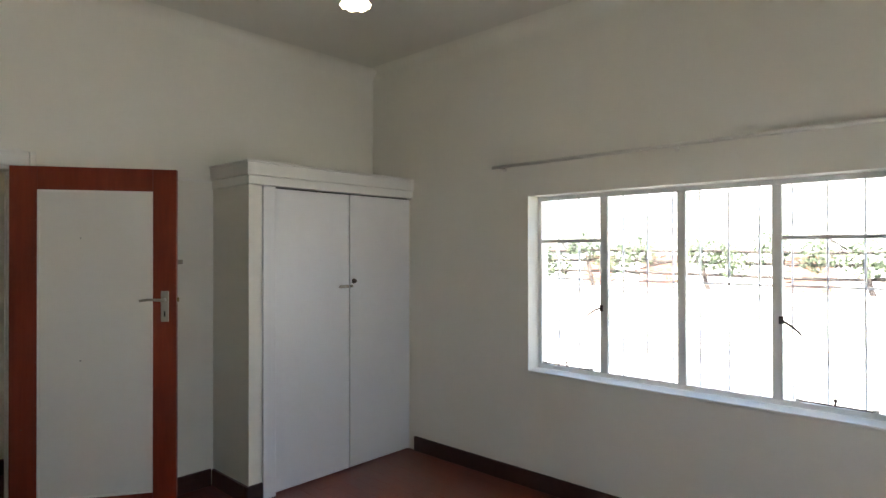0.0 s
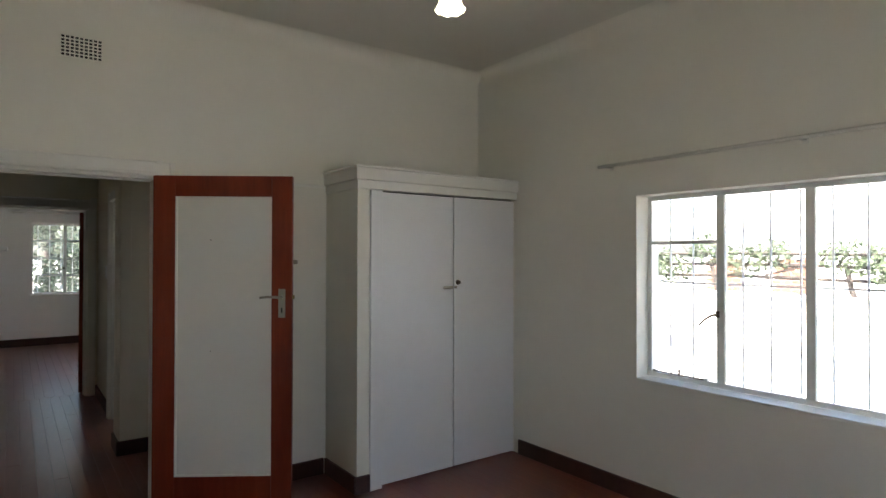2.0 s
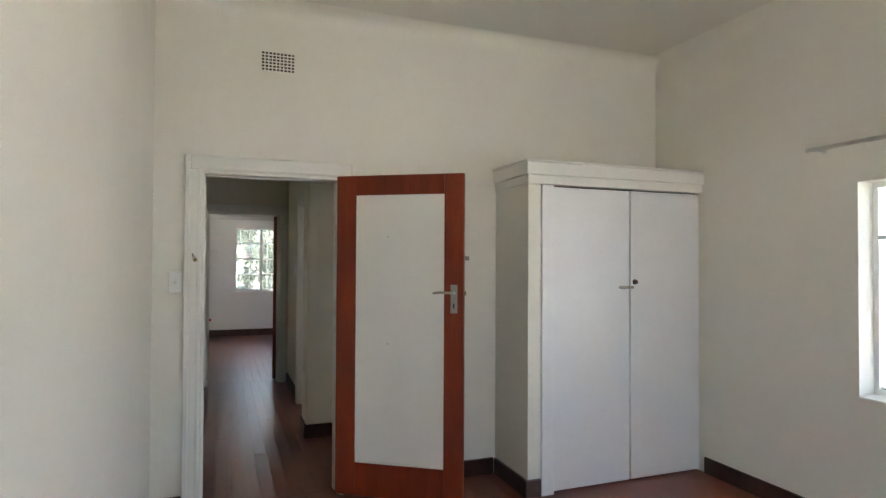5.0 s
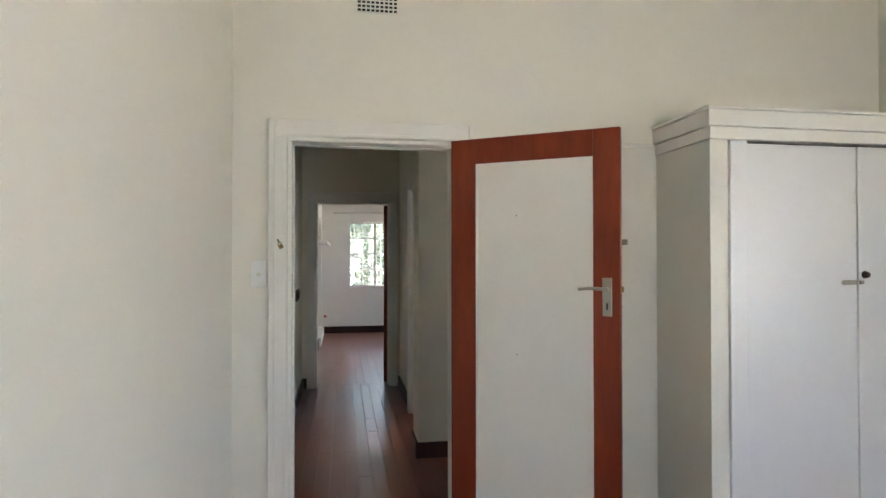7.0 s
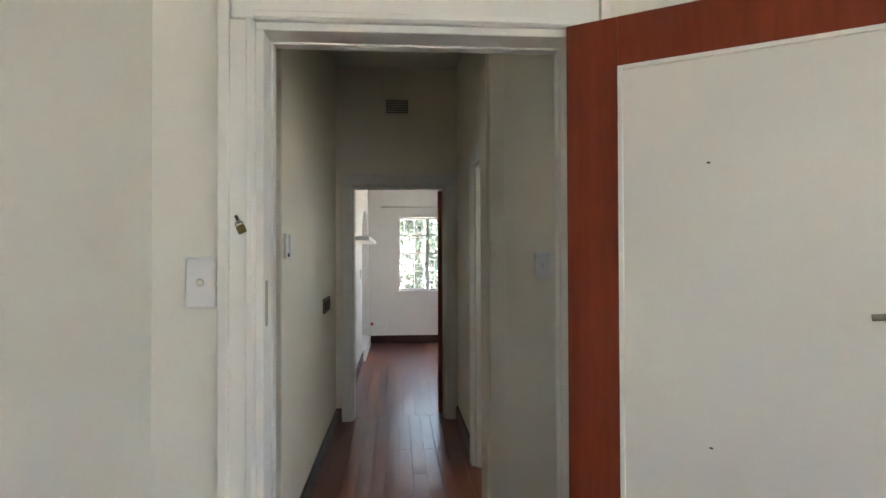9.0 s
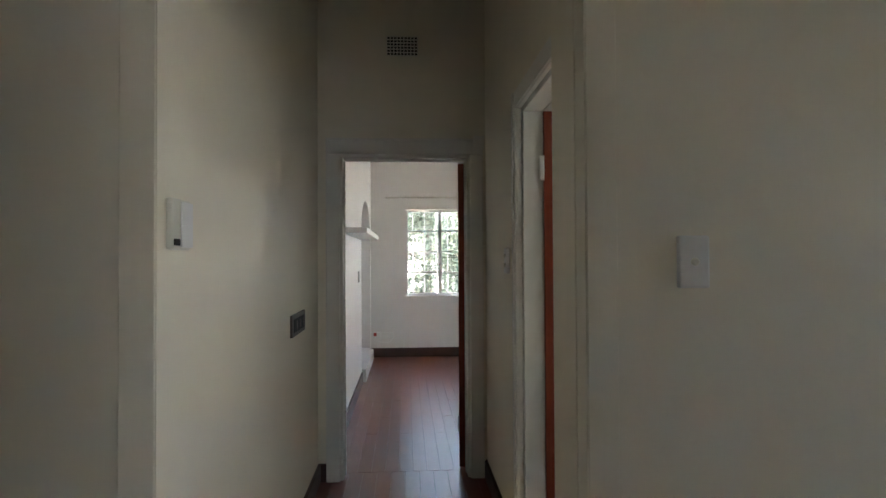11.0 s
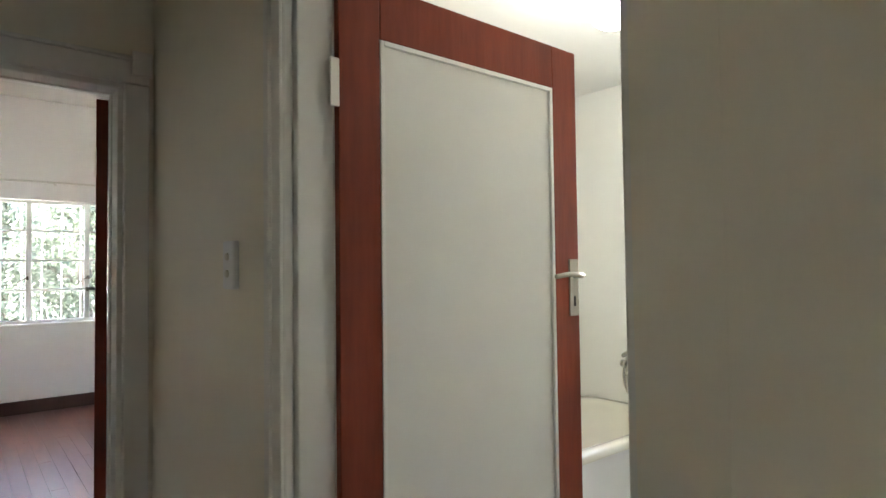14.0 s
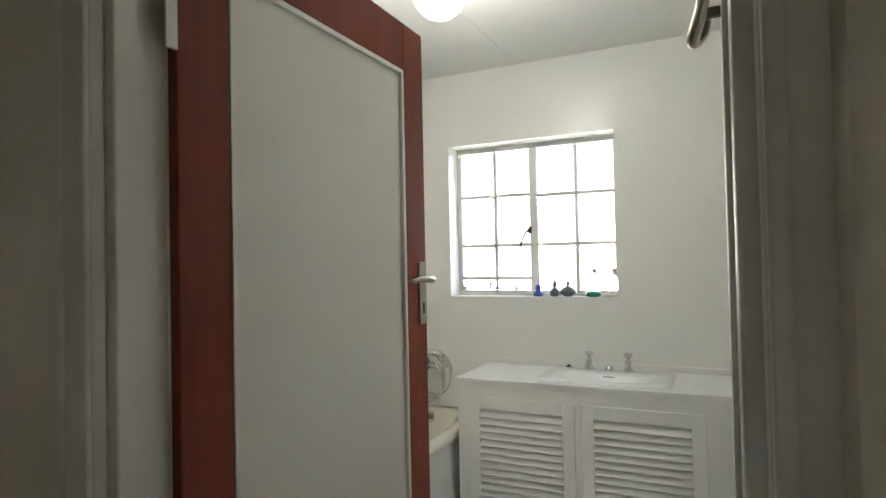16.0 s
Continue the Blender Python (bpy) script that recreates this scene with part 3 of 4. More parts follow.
def wall_switch(m, w, h, gangs, label):
    s = thing("light_switch", label, "switch", m)
    part("plate", boxes((-w / 2, w / 2, -0.018, 0, -h / 2, h / 2), bevel=0.005), PLASTIC, s)
    for g in range(gangs):
        z = (g - (gangs - 1) / 2) * 0.045
        bm = lathe([(0.010, 0), (0.010, 0.004), (0.006, 0.007)], 16)
        bmesh.ops.transform(bm, matrix=pose(0, -0.018, z, 90, 0, 0), verts=bm.verts[:])
        part("rocker", bm, CREAM, s)


wall_switch(pose(XW1, 0.346, 1.378, 0, 0, 90), 0.076, 0.128, 1, "white plastic light switch beside the bedroom door")
wall_switch(pose(-4.99, 1.548, 1.40, 0, 0, 90), 0.076, 0.125, 1, "white plastic light switch on the lobby wall")
wall_switch(pose(-6.56, HR, 1.398), 0.078, 0.128, 2, "white plastic double switch beside the bathroom door")
wall_switch(pose(-9.93, LY, 1.22, 0, 0, 180), 0.076, 0.12, 1, "white plastic switch on the living room wall")

pad = thing("padlock", "small brass padlock hanging on the door frame", "padlock", pose(XW1 + 0.026, 0.452, 1.512, 24, 0, 0))
part("padlock_body", boxes((0, 0.010, -0.011, 0.011, -0.010, 0.012), bevel=0.003), BRASS, pad)
part("shackle", tube([(0.006, -0.009, 0.013)] + [(0.006, 0.009 * math.cos(a), 0.014 + 0.009 * math.sin(a)) for a in [math.pi - math.pi * i / 8 for i in range(9)]] + [(0.006, 0.009, 0.013)], 0.0025, 8), NICKEL, pad)
part("hasp_staple", boxes((-0.001, 0.003, -0.004, 0.004, 0.018, 0.04), bevel=0.001), IRON, pad)


def pendant(m, drop):
    p = thing("pendant_lamp", "lit frilled glass pendant lamp on a cord", "lamp", m)
    part("ceiling_rose", lathe([(0.045, 0), (0.045, -0.012), (0.02, -0.03)], 24), PLASTIC, p)
    part("cord", tube([(0, 0, -0.02), (0, 0, -drop)], 0.003, 8), PLASTIC, p)
    part("lamp_holder", lathe([(0.018, -drop + 0.01), (0.022, -drop - 0.05), (0.02, -drop - 0.055)], 20), BRASS, p)
    bm = bmesh.new()
    n, rings = 48, []
    prof = [(0.024, -0.045), (0.034, -0.06), (0.040, -0.085), (0.041, -0.11), (0.046, -0.13), (0.054, -0.142)]
    for k, (r, z) in enumerate(prof):
        fr = max(0, k - 3) / 2
        rings.append([bm.verts.new(((r + 0.004 * fr * math.cos(8 * a)) * math.cos(a), (r + 0.004 * fr * math.cos(8 * a)) * math.sin(a), -drop + z + 0.005 * fr * math.cos(8 * a))) for a in [2 * math.pi * i / n for i in range(n)]])
    for a, b in zip(rings, rings[1:]):
        for i in range(n):
            bm.faces.new((a[i], a[(i + 1) % n], b[(i + 1) % n], b[i])).smooth = True
    bmesh.ops.solidify(bm, geom=bm.faces[:], thickness=0.003)
    part("shade", bm, SHADE, p, "frilled white glass shade")


pendant(pose(-1.50, 1.905, CEIL), 0.515)

# ---- hall things ----
box_phone = thing("intercom", "cream plastic intercom box on the hall wall", "intercom", pose(-5.095, HL, 1.497, 0, 0, 180))
part("housing", boxes((-0.06, 0.06, -0.018, 0, -0.062, 0.062), bevel=0.006), CREAM, box_phone)
part("cover", boxes((-0.014, 0.056, -0.024, -0.0185, -0.056, 0.056), bevel=0.002), PLASTIC, box_phone)
part("button", boxes((-0.056, -0.022, -0.022, -0.0185, -0.052, -0.036), bevel=0.001), DARK, box_phone)
slot = thing("wall_socket", "dark metal socket plate set in the hall wall", "socket", pose(-6.69, HL, 1.082, 0, 0, 180))
part("plate", boxes((-0.18, 0.18, -0.012, 0, -0.055, 0.055), bevel=0.003), IRON, slot)
part("insert", boxes((-0.15, 0.15, -0.017, -0.0125, -0.033, 0.033), bevel=0.002), DARK, slot)
for x in (-0.09, 0.0, 0.09):
    part("rib", boxes((x - 0.01, x + 0.01, -0.021, -0.0175, -0.022, 0.022), bevel=0.001), IRON, slot)

# ---- living room things ----
shelf = thing("wall_shelf", "white floating shelf on the living room wall", "shelf", pose(-10.25, LY, 1.62))
part("board", boxes((0, 1.9, 0, 0.2, 0, 0.045), bevel=0.003), CUPBOARD, shelf)
sock = thing("power_point", "white double power socket with a red plug", "socket", pose(LX, 0.475, 0.31, 0, 0, 90))
part("plate", boxes((0.03, 0.2, -0.012, 0, -0.045, 0.045), bevel=0.003), PLASTIC, sock)
part("adaptor", boxes((-0.09, 0.02, -0.05, 0, -0.03, 0.05), bevel=0.008), PLASTIC, sock)
part("plug", boxes((-0.085, -0.04, -0.09, -0.0505, 0.0, 0.045), bevel=0.008), RED, sock, "red plastic plug")
part("cable", tube([(-0.06, -0.07, 0.0), (-0.05, -0.08, -0.06), (0.04, -0.06, -0.10), (0.14, -0.04, -0.09), (0.18, -0.02, -0.05)], 0.004, 6), PLASTIC, sock)
hearth = thing("recess_step", "low white plinth in front of the arched recess", "step", pose(0, 0, 0))
part("slab", boxes((AX0 + 0.05, AX1 - 0.05, LY - 0.2, LY + 0.05, 0, 0.15), bevel=0.008), TRIM, hearth)


# ---- bathroom things ----
CX0, CX1, CY0, CZ = -6.595, -5.362, 3.475, 0.83
vanity = thing("vanity_unit", "white painted vanity unit with two louvred doors", "vanity", pose(0, 0, 0))
for x0, x1 in ((CX0 + 0.01, CX0 + 0.03), (CX1 - 0.02, CX1)):
    part("side_panel", boxes((x0, x1, CY0 + 0.008, BY, 0, CZ - 0.018)), LAMINATE, vanity)
part("top_rail", boxes((CX0 + 0.03, CX1 - 0.02, CY0 + 0.008, CY0 + 0.04, CZ - 0.095, CZ - 0.018)), LAMINATE, vanity)
part("plinth", boxes((CX0 + 0.03, CX1 - 0.02, CY0 + 0.008, CY0 + 0.04, 0, 0.07)), LAMINATE, vanity)
for x0, x1 in ((-6.03, -5.955), (CX0 + 0.03, CX0 + 0.09), (CX1 - 0.12, CX1 - 0.02)):
    part("stile", boxes((x0, x1, CY0 + 0.008, CY0 + 0.04, 0.07, CZ - 0.095)), LAMINATE, vanity)
for x0, x1 in ((CX0 + 0.068, -6.008), (-5.977, -5.462)):
    z0, z1, y = 0.055, CZ - 0.085, CY0 + 0.002
    d = part("door", boxes((x0, x0 + 0.055, y, y + 0.017, z0, z1), (x1 - 0.055, x1, y, y + 0.017, z0, z1), (x0 + 0.055, x1 - 0.055, y, y + 0.017, z1 - 0.06, z1), (x0 + 0.055, x1 - 0.055, y, y + 0.017, z0, z0 + 0.07), bevel=0.002), LAMINATE, vanity)
    k = 16
    for i in range(k):
        zc = z0 + 0.075 + (z1 - z0 - 0.14) * (i + 0.5) / k
        bm = boxes((x0 + 0.054, x1 - 0.054, -0.021, 0.021, -0.0035, 0.0035))
        bmesh.ops.transform(bm, matrix=pose(0, y + 0.013, zc, 58, 0, 0), verts=bm.verts[:])
        part("slat", bm, LAMINATE, d)
# White sheet added just behind the slats so their gaps stay bright.
part("gap_brightener", boxes((CX0 + 0.03, CX1 - 0.02, CY0 + 0.042, CY0 + 0.046, 0.0, CZ - 0.04)), LAMINATE, vanity)
SX0, SX1, SY0, SY1 = -6.20, -5.60, 3.51, 3.86
top = thing("bathroom_worktop", "smooth white worktop over the vanity unit", "worktop", pose(0, 0, 0))
part("slab", boxes((CX0, SX0 + 0.03, CY0, BY, CZ - 0.018, CZ), (SX1 - 0.03, CX1, CY0, BY, CZ - 0.018, CZ), (SX0 + 0.03, SX1 - 0.03, CY0, SY0 + 0.03, CZ - 0.018, CZ), (SX0 + 0.03, SX1 - 0.03, SY1 - 0.08, BY, CZ - 0.018, CZ)), LAMINATE, top)
part("upstand", boxes((CX0 + 0.1, CX1, BY - 0.012, BY, CZ, CZ + 0.03), bevel=0.003), LAMINATE, top)


def basin():
    b = thing("wash_basin", "white porcelain inset basin with two chrome taps", "basin", pose(0, 0, 0))
    bm = bmesh.new()
    n = 40
    cx, cy = (SX0 + SX1) / 2, (SY0 + SY1) / 2 - 0.03
    def ring(ax, ay, z, e):
        out = []
        for i in range(n):
            a = 2 * math.pi * i / n
            c, s = math.cos(a), math.sin(a)
            out.append(bm.verts.new((cx + ax * abs(c) ** e * (1 if c >= 0 else -1), cy + (0.03 if e < 0.3 else 0) + ay * abs(s) ** e * (1 if s >= 0 else -1), z)))
        return out
    rs = [ring(0.30, 0.175, CZ + 0.001, 0.2), ring(0.298, 0.173, CZ + 0.014, 0.2), ring(0.225, 0.115, CZ + 0.014, 0.62), ring(0.205, 0.1, CZ, 0.7), ring(0.17, 0.08, CZ - 0.08, 0.8), ring(0.03, 0.03, CZ - 0.11, 1.0)]
    for a, c in zip(rs, rs[1:]):
        for i in range(n):
            bm.faces.new((a[i], a[(i + 1) % n], c[(i + 1) % n], c[i])).smooth = True
    bm.faces.new(rs[-1])
    part("bowl", bm, PORCELAIN, b)
    part("overflow", boxes((cx - 0.03, cx + 0.03, cy + 0.098, cy + 0.104, CZ - 0.02, CZ - 0.003), bevel=0.002), DARK, b, "dark overflow slot")
    for x in (-6.005, -5.815):
        t = part("tap", lathe([(0.022, CZ + 0.014), (0.02, CZ + 0.024), (0.013, CZ + 0.035), (0.014, CZ + 0.065), (0.008, CZ + 0.072), (0.008, CZ + 0.082), (0.02, CZ + 0.088), (0.021, CZ + 0.1), (0.012, CZ + 0.106)], 20, (x, SY1 - 0.04)), CHROME, b, "chrome pillar tap")
        part("spout", tube([(x, SY1 - 0.04, CZ + 0.05), (x, SY1 - 0.08, CZ + 0.058), (x, SY1 - 0.12, CZ + 0.052), (x, SY1 - 0.13, CZ + 0.038)], 0.011, 10, 0.8), CHROME, t)
    part("soap_knob", lathe([(0.018, CZ + 0.014), (0.02, CZ + 0.022), (0.014, CZ + 0.034), (0.004, CZ + 0.038)], 16, (-5.91, SY1 - 0.035)), CHROME, b)


basin()
stopper = tagged(finish("basin_plug", lathe([(0.022, CZ + 0.0005), (0.024, CZ + 0.012), (0.01, CZ + 0.016), (0.006, CZ + 0.026)], 16, (-6.12, 3.86)), STOP), "black rubber basin plug lying on the worktop", "plug")


def bath_tub():
    x0, x1, y0, y1, h = -7.385, -6.615, 2.25, BY, 0.555
    t = thing("bath_tub", "cream enamel bath with a white side panel", "bath", pose(0, 0, 0))
    part("side_panel", boxes((x1 - 0.03, x1 - 0.012, y0, y1, 0, h - 0.03), (x0, x1 - 0.03, y0, y0 + 0.018, 0, h - 0.03)), LAMINATE, t, "white bath panel")
    bm = bmesh.new()
    n = 48
    cx, cy = (x0 + x1) / 2, (y0 + y1) / 2
    def ring(ax, ay, z, e):
        out = []
        for i in range(n):
            a = 2 * math.pi * (i + 0.5) / n
            c, s = math.cos(a), math.sin(a)
            out.append(bm.verts.new((cx + ax * abs(c) ** e * (1 if c >= 0 else -1), cy + ay * abs(s) ** e * (1 if s >= 0 else -1), z)))
        return out
    wx, wy = (x1 - x0) / 2, (y1 - y0) / 2
    rs = [ring(wx, wy, h - 0.04, 0.12), ring(wx, wy, h - 0.012, 0.12), ring(wx - 0.012, wy - 0.004, h, 0.13), ring(wx - 0.06, wy - 0.06, h, 0.3), ring(wx - 0.085, wy - 0.085, h - 0.02, 0.35), ring(wx - 0.13, wy - 0.16, h - 0.3, 0.5), ring(wx - 0.2, wy - 0.28, h - 0.38, 0.6)]
    for a, c in zip(rs, rs[1:]):
        for i in range(n):
            bm.faces.new((a[i], a[(i + 1) % n], c[(i + 1) % n], c[i])).smooth = True
    bm.faces.new(rs[-1])
    part("tub", bm, ENAMEL, t)
    bm = lathe([(0.03, 0), (0.032, 0.006), (0.024, 0.012)], 20)
    bmesh.ops.transform(bm, matrix=pose(-6.93, y1 - 0.096, h - 0.042, 78, 0, 0), verts=bm.verts[:])
    o = part("overflow", bm, CHROME, t, "chrome overflow rose")
    bm = boxes(*[(-0.016 + 0.011 * i - 0.003, -0.016 + 0.011 * i + 0.003, -0.016, 0.016, 0.012, 0.0135) for i in range(4)])
    bmesh.ops.transform(bm, matrix=pose(-6.93, y1 - 0.096, h - 0.042, 78, 0, 0), verts=bm.verts[:])
    part("overflow_slots", bm, DARK, o)


bath_tub()


def bath_mixer():
    m = thing("bath_mixer", "chrome bath mixer with a coiled hand shower hose", "mixer", pose(-6.955, BY, 0.80))
    for x in (-0.07, 0.07):
        bm = lathe([(0.03, 0), (0.028, 0.01), (0.015, 0.02), (0.015, 0.06)], 18)
        bmesh.ops.transform(bm, matrix=pose(x, 0, 0, 90, 0, 0), verts=bm.verts[:])
        part("union", bm, CHROME, m)
    part("mixer_body", tube([(-0.1, -0.06, 0), (-0.05, -0.06, 0), (0.05, -0.06, 0), (0.1, -0.06, 0)], 0.022, 14), CHROME, m)
    part("lever", tube([(0, -0.06, 0.02), (0, -0.08, 0.05), (0, -0.14, 0.065)], 0.012, 10, 0.7), CHROME, m)
    part("spout", tube([(0, -0.07, -0.01), (0, -0.11, -0.03), (0, -0.15, -0.035), (0, -0.16, -0.05)], 0.014, 10), CHROME, m)
    loop = []
    for i in range(120):
        a, k = 2 * math.pi * i / 28, i / 28
        loop.append((0.045 + 0.012 * math.sin(k * 2.1) + (0.115 - 0.011 * k) * math.cos(a), -0.08 - 0.0006 * i, -0.03 - 0.022 * k * (0.5 - 0.5 * math.sin(a)) + (0.12 - 0.006 * k) * math.sin(a)))
    part("hose", tube(loop, 0.0065, 8), CHROME, m, "ribbed chrome shower hose")
    part("hand_shower", tube([(-0.06, -0.11, 0.055), (0.0, -0.125, 0.085), (0.07, -0.13, 0.09), (0.12, -0.12, 0.075)], 0.013, 10, 1.5), CHROME, m)


bath_mixer()
hose = thing("shower_hose", "grey ribbed metal shower hose hanging on the wall", "shower hose", pose(-5.362, 2.15, 2.02))
bm = bmesh.new()
pts = []
for i in range(60):
    u = i / 59
    a = math.pi * (0.15 + 1.5 * u)
    pts.append((-0.05 - 0.012 * math.cos(3 * a), 0.06 * math.cos(a) + 0.01, -0.0 + 0.17 * math.sin(a + 0.4) * 1.0))
part("hose", tube(pts, 0.013, 10), NICKEL, hose)
part("bracket", boxes((-0.055, 0, 0.0, 0.02, -0.115, -0.095), (-0.008, 0, -0.02, 0.04, -0.13, -0.08), bevel=0.003), IRON, hose)

globe = thing("globe_light", "lit round opal glass ceiling light", "lamp", pose(-6.28, 2.72, BZ))
part("ceiling_plate", lathe([(0.06, 0), (0.06, -0.02), (0.045, -0.03)], 24), PLASTIC, globe)
part("globe", lathe([(0.04, -0.028)] + [(0.096 * math.sin(a), -0.122 + 0.096 * math.cos(a)) for a in [0.42 + (math.pi - 0.43) * i / 22 for i in range(23)]], 32), GLOBE, globe, "glowing opal glass globe")


def sill_jar(x, profile, mat, name, label, category):
    ob = finish(name, lathe([(r, VZ0 + z) for r, z in profile], 24, (x, BY + 0.05)), mat)
    return tagged(ob, label, category)


sill_jar(-6.315, [(0.02, 0), (0.028, 0.008), (0.026, 0.022), (0.012, 0.03), (0.018, 0.045), (0.014, 0.06), (0.004, 0.066)], BLUE, "ornament", "small blue glazed ornament on the window sill", "ornament")
sill_jar(-6.222, [(0.018, 0), (0.027, 0.012), (0.025, 0.035), (0.008, 0.05), (0.013, 0.06), (0.011, 0.078), (0.005, 0.085), (0.004, 0.098)], GREY, "bottle", "dark grey round bottle with a tall stopper", "bottle")
sill_jar(-6.148, [(0.02, 0), (0.044, 0.02), (0.046, 0.026), (0.034, 0.045), (0.012, 0.056), (0.008, 0.062), (0.014, 0.072), (0.004, 0.084)], GREY, "jar", "dark grey lidded pottery jar on the sill", "jar")
sill_jar(-6.012, [(0.03, 0), (0.04, 0.006), (0.038, 0.02), (0.03, 0.026), (0.012, 0.03)], GREEN, "soap_dish", "small green glass dish on the window sill", "dish")
sill_jar(-5.925, [(0.03, 0), (0.036, 0.006), (0.034, 0.014), (0.02, 0.02), (0.01, 0.026)], CREAM, "shell", "pale shell ornament on the window sill", "ornament")
for x in (-6.012, -5.905):
    bt = thing("tall_bottle", "clear glass bottle with a small grey cap", "bottle", pose(x, BY + 0.088, VZ0))
    part("glass", lathe([(0.022, 0), (0.024, 0.004), (0.024, 0.085), (0.01, 0.105), (0.01, 0.125)], 20), BOTTLE, bt)
    part("cap", lathe([(0.0125, 0.1255), (0.0125, 0.148), (0.010, 0.151)], 16), NICKEL, bt)

# ---- outdoors ----
structure("ground", boxes((-400, 400, -400, 400, -0.45, -0.15)), PAVING, "pale sunlit concrete paving and bare ground")


def leaves(centre, size, count, leaf, seed, mat, name, parent, squash=1.0):
    """Many small two-sided leaf blades round a centre."""
    rng = random.Random(seed)
    verts, faces = [], []
    for _ in range(count):
        while True:
            p = Vector((rng.uniform(-1, 1), rng.uniform(-1, 1), rng.uniform(-1, 1)))
            if p.length < 1 and noise.noise(p * 2.3 + Vector((seed, 0, 0))) > -0.12:
                break
        c = Vector(centre) + Vector((p.x * size[0], p.y * size[1], p.z * size[2]))
        d = Vector((rng.gauss(0, 1), rng.gauss(0, 1), rng.gauss(-0.3, 0.7))).normalized()
        s = d.cross(Vector((rng.gauss(0, 1), rng.gauss(0, 1), rng.gauss(0, 1)))).normalized()
        ln = leaf * rng.uniform(0.6, 1.3)
        k = len(verts)
        verts += [c - d * ln * 0.5, c + s * ln * 0.28, c + d * ln * 0.5, c - s * ln * 0.28]
        faces.append((k, k + 1, k + 2, k + 3))
    me = bpy.data.meshes.new(name)
    me.from_pydata([tuple(v) for v in verts], [], faces)
    me.materials.append(mat)
    ob = new(name, me)
    ob.parent = parent
    return ob


def tree(x, y, h, spread, label, seed, leaf_mat, count, leaf=0.16, z0=-0.15, low=0.45):
    rng = random.Random(seed)
    t = thing("tree", label, "tree", pose(x, y, z0))
    trunk = [(0.12 * math.sin(i * 1.3 + seed) * i / 4, 0.1 * math.cos(i * 1.7) * i / 4, h * 0.7 * i / 5) for i in range(6)]
    part("trunk", tube(trunk, h * 0.03 + 0.03, 10, 0.35), BARK, t)
    for i in range(6):
        a = i * 1.05 + seed
        b = Vector(trunk[2 + i % 4])
        e = b + Vector((math.cos(a) * spread * 0.7, math.sin(a) * spread * 0.7, h * rng.uniform(0.05, 0.25)))
        part("limb", tube([b, (b + e) / 2 + Vector((0, 0, 0.15)), e], 0.045, 7, 0.3), BARK, t)
    for i in range(7):
        a = i * 0.9 + seed
        r = spread * (0.1 if i == 0 else 0.55)
        leaves((math.cos(a) * r, math.sin(a) * r, h * (low + (1 - low) * rng.random())), (spread * 0.55, spread * 0.55, h * 0.22), count // 7, leaf, seed * 13 + i, leaf_mat, "crown", t)
    return t


# yard beyond the bedroom window
yard = thing("garden_wall", "low whitewashed garden wall across the yard", "wall", pose(0, 11.4, -0.15))
part("wall", boxes((-6.2, 12, 0, 0.22, 0, 0.98), bevel=0.02), WHITEWASH, yard)
part("coping", boxes((-6.2, 12, -0.04, 0.26, 0.9805, 1.04), bevel=0.015), WHITEWASH, yard)
brick_mesh = None
for px in (-8.5, -6.8, -3.3):
    pier = thing("brick_pier", "red-brown brick pier behind the garden wall", "pier", pose(px, 16, -0.15), group="brick piers in the yard")
    part("core", boxes((0.01, 0.9, -0.10, 0.15, 0, 1.66)), WHITEWASH, pier)
    for row in range(16):
        for col in range(4):
            if brick_mesh is None:
                o = part("brick", boxes((0, 0.225, -0.022, 0, 0, 0.088), bevel=0.006), BRICK, pier)
                brick_mesh = o.data
            else:
                o = new("brick", brick_mesh)
                o.parent = pier
            o.location = (col * 0.24 + (0.1 if row % 2 else 0), -0.1005, 0.004 + row * 0.103)
neighbour = thing("house", "pale neighbouring house with a low sheet roof", "house", pose(-6, 22, -0.15))
part("wall", boxes((-6, 22, 0, 6, 0, 2.6)), WHITEWASH, neighbour)
bm = bmesh.new()
for i in range(24):
    z = 2.62 + i * 0.085
    box(bm, -7, 23, -0.6 + i * 0.15, -0.44 + i * 0.15, z, z + 0.05)
part("roof", bm, ROOFING, neighbour)
# Added sunlit white block: gives the bathroom window its blown-out white.
backdrop = thing("white_backdrop", "tall white wall added to fill the bathroom window with glare", "house", pose(-9.9, 9.0, -0.15))
part("wall", boxes((-5.0, 3.6, 0, 0.9, 0, 3.3), bevel=0.01), WHITEWASH, backdrop)
part("roof", boxes((-5.3, 3.75, -0.2, 1.1, 3.305, 3.42), bevel=0.01), ROOFING, backdrop)
pergola = thing("pergola", "weathered pole pergola carrying a straggling vine", "pergola", pose(0, 12.5, -0.15))
for i, x in enumerate((-6.3, -3.82, -1.2, 1.2)):
    part("post", tube([(x, 0, 0), (x + 0.05, 0.02, 0.8), (x - 0.06, 0, 1.1), (x - 0.16, 0, 1.62)], 0.055, 8, 0.8), BARK, pergola)
for z, y in ((1.28, 0), (1.52, 0.05), (1.74, -0.05)):
    part("rail", tube([(-8.6, y, z), (-6, y, z + 0.04), (-2, y, z - 0.03), (2, y, z + 0.02)], 0.032, 8), BARK, pergola)
rng = random.Random(5)
vine = thing("vine", "leafy green vine sprawling over the pergola", "vine", pose(0, 12.5, -0.15))
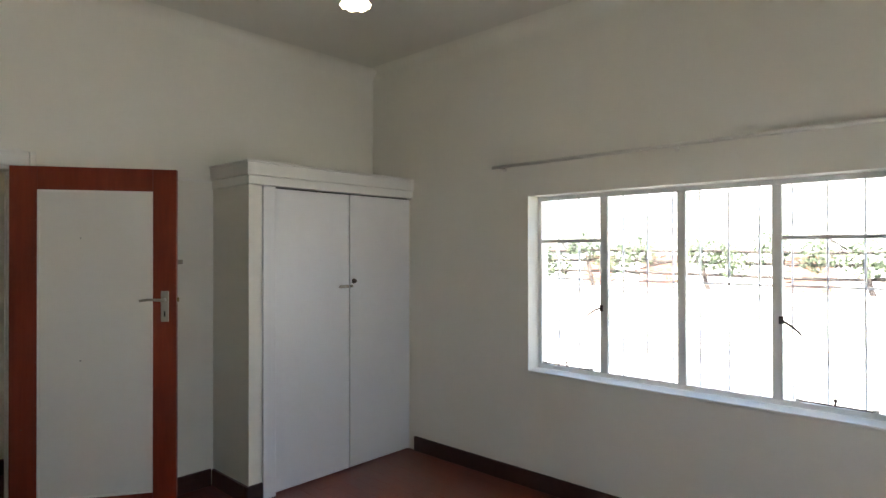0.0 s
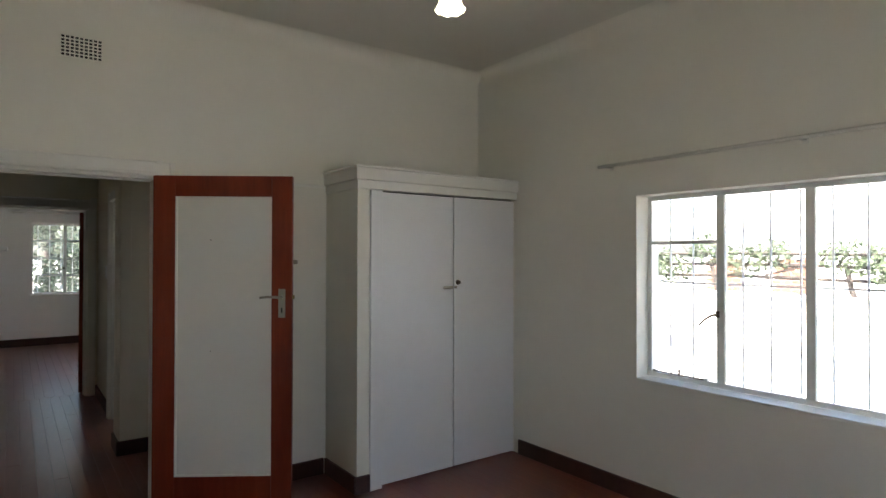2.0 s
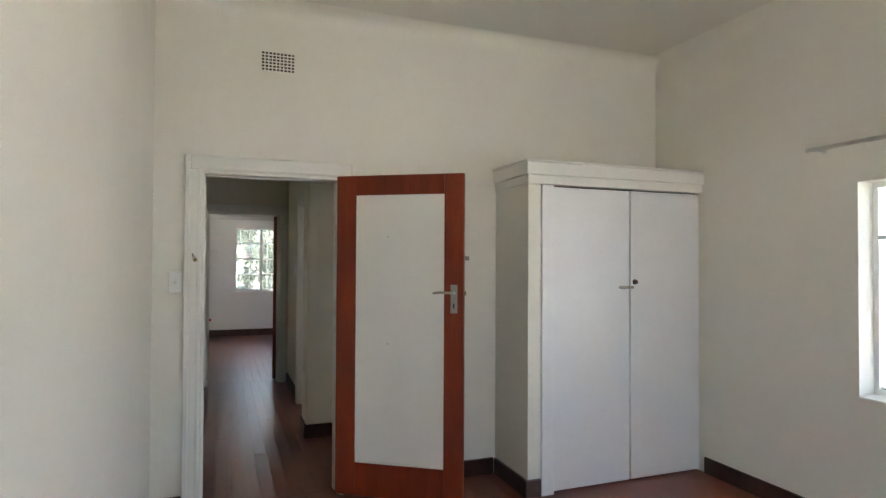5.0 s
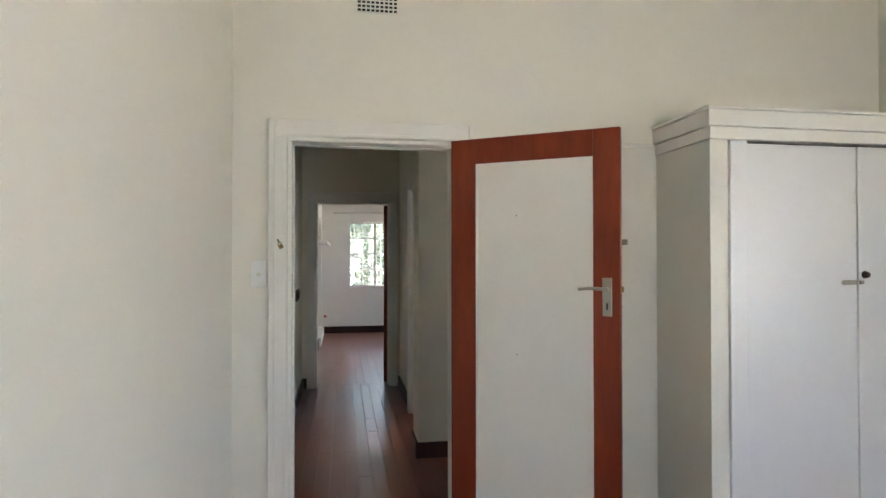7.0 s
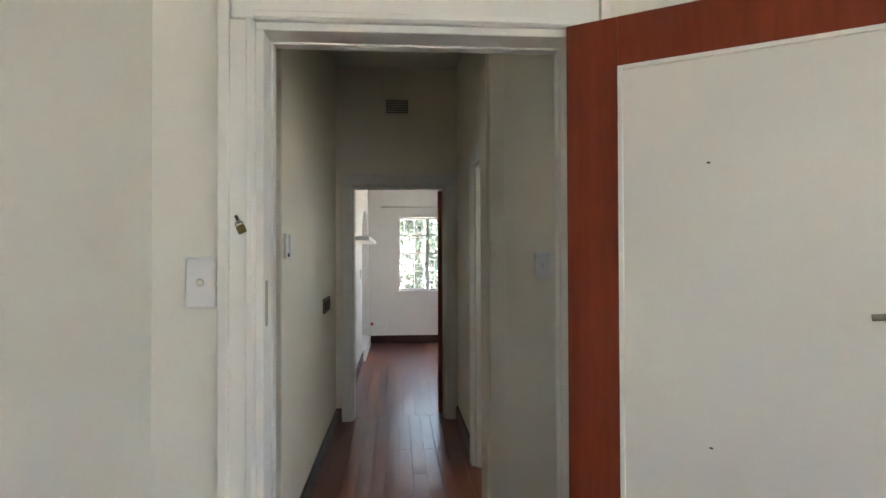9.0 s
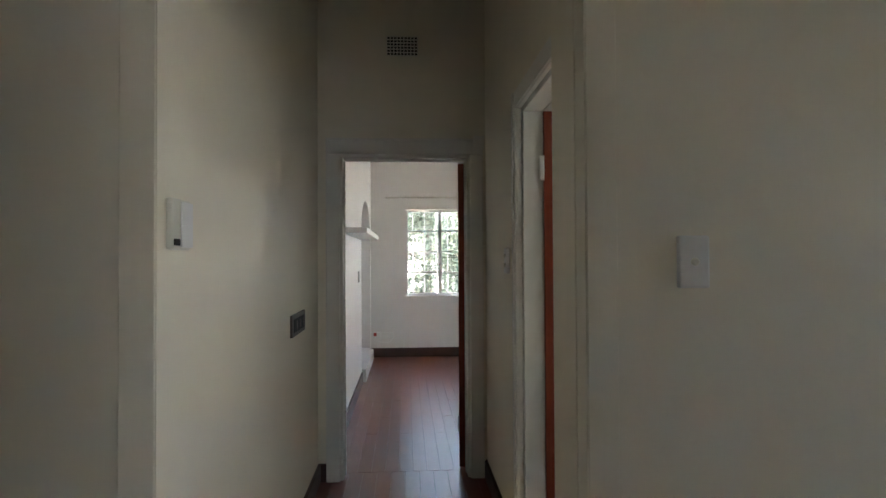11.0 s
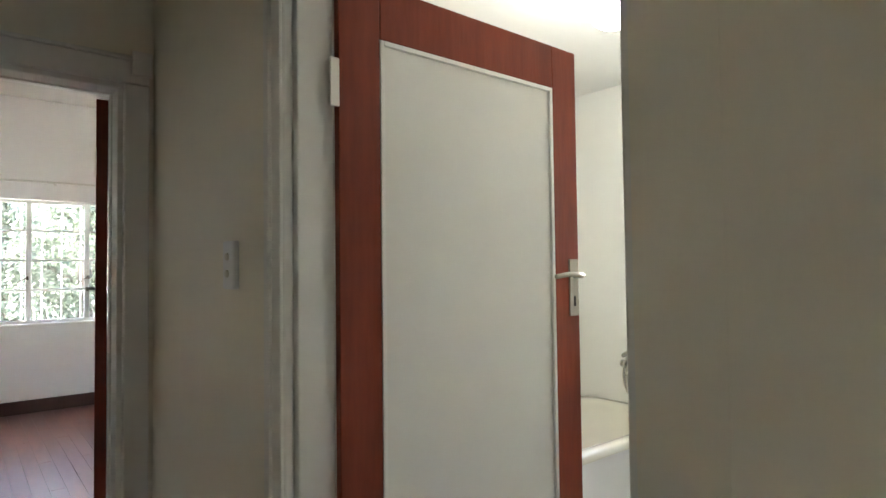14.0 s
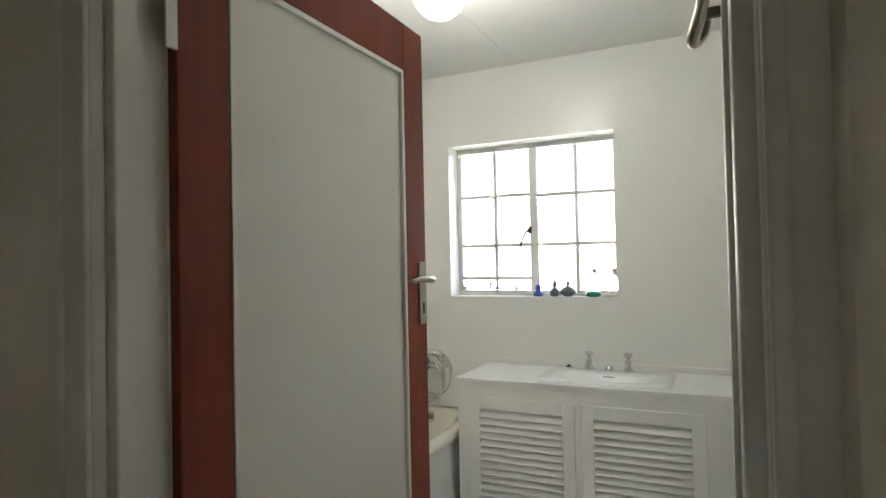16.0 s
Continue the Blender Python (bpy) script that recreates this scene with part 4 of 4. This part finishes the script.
for i in range(30):
    x = rng.uniform(-8.4, 1.5)
    z = rng.uniform(1.15, 1.75)
    part("stem", tube([(x, 0.1, z), (x + rng.uniform(-0.5, 0.5), rng.uniform(-0.2, 0.2), z + rng.uniform(-0.25, 0.3)), (x + rng.uniform(-1.0, 1.0), rng.uniform(-0.3, 0.3), z + rng.uniform(-0.3, 0.4))], 0.018, 6, 0.4), BARK, vine)
for i, (x, z, r) in enumerate(((-8.0, 1.7, 0.6), (-7.4, 1.45, 0.5), (-6.5, 1.85, 0.4), (-5.8, 1.6, 0.45), (-5.2, 1.75, 0.3), (-3.9, 1.7, 0.45), (-3.4, 1.55, 0.35), (-2.7, 1.8, 0.3), (-2.0, 1.65, 0.3), (-1.2, 1.6, 0.5), (-0.5, 1.75, 0.5), (0.3, 1.7, 0.5))):
    leaves((x, 0, z), (r * 1.15, 0.35, 0.34), int(1500 * r), 0.085, 40 + i, LEAF, "foliage", vine)

# garden beyond the living room window
tree(-17.5, 2.6, 4.6, 2.0, "dense grey-green garden tree outside the window", 11, LEAF_B, 24000, leaf=0.085, low=0.1)
tree(-17.2, -0.3, 4.2, 1.8, "dense grey-green garden tree outside the window", 12, LEAF_B, 24000, leaf=0.085, low=0.1)
tree(-19.5, 5.4, 4.0, 2.0, "dense grey-green garden tree outside the window", 14, LEAF_B, 10000, leaf=0.11, low=0.1)

tree(-21.5, 1.5, 5.2, 3.2, "dense grey-green garden tree outside the window", 17, LEAF_B, 6000, leaf=0.15, low=0.1)

# ---- floorboards, last ----
PW = 0.092
board_meshes = {}


def board(x0, x1, y):
    ln = round(x1 - x0, 2)
    if ln not in board_meshes:
        bm = boxes((0, ln - 0.0014, 0, PW - 0.0010, -0.022, 0), bevel=0.0007)
        o = part("plank", bm, PLANK, floor)
        board_meshes[ln] = o.data
    else:
        o = new("plank", board_meshes[ln])
        o.parent = floor
    o.location = (x0, y, random.uniform(-0.0008, 0.0))


def lay(x0, x1, y0, y1, cuts):
    y, k = y0, 0
    while y < y1 - 0.01:
        edges = [x0] + sorted(cuts[(k * 2 + j) % len(cuts)] for j in range(1 if x1 - x0 < 3.7 else 2)) + [x1]
        for a, b in zip(edges, edges[1:]):
            if b - a > 0.1:
                board(a, b, y)
        y += PW
        k += 1


lay(XB0, XW0 + 0.07, 0.30, 1.37, (-6.1, -5.2, -6.6, -4.7, -5.7))
lay(XB0, XW0 + 0.07, 1.404, 1.5, (-6.1, -5.2))
lay(-4.99, XW0 + 0.07, LE, 0.29, (-9.0, -9.0))
lay(-4.99, XW0 + 0.07, 1.496, BY - 0.03, (-9.0, -9.0))
lay(LX, XB0, 0.35, 4.25, (-10.9, -8.9, -10.2, -9.5, -11.3, -8.4))
lay(XW0 + 0.07, XE, 0.22, 3.85, (-2.6, -0.9, -1.9, -0.3, -3.1, -1.3))
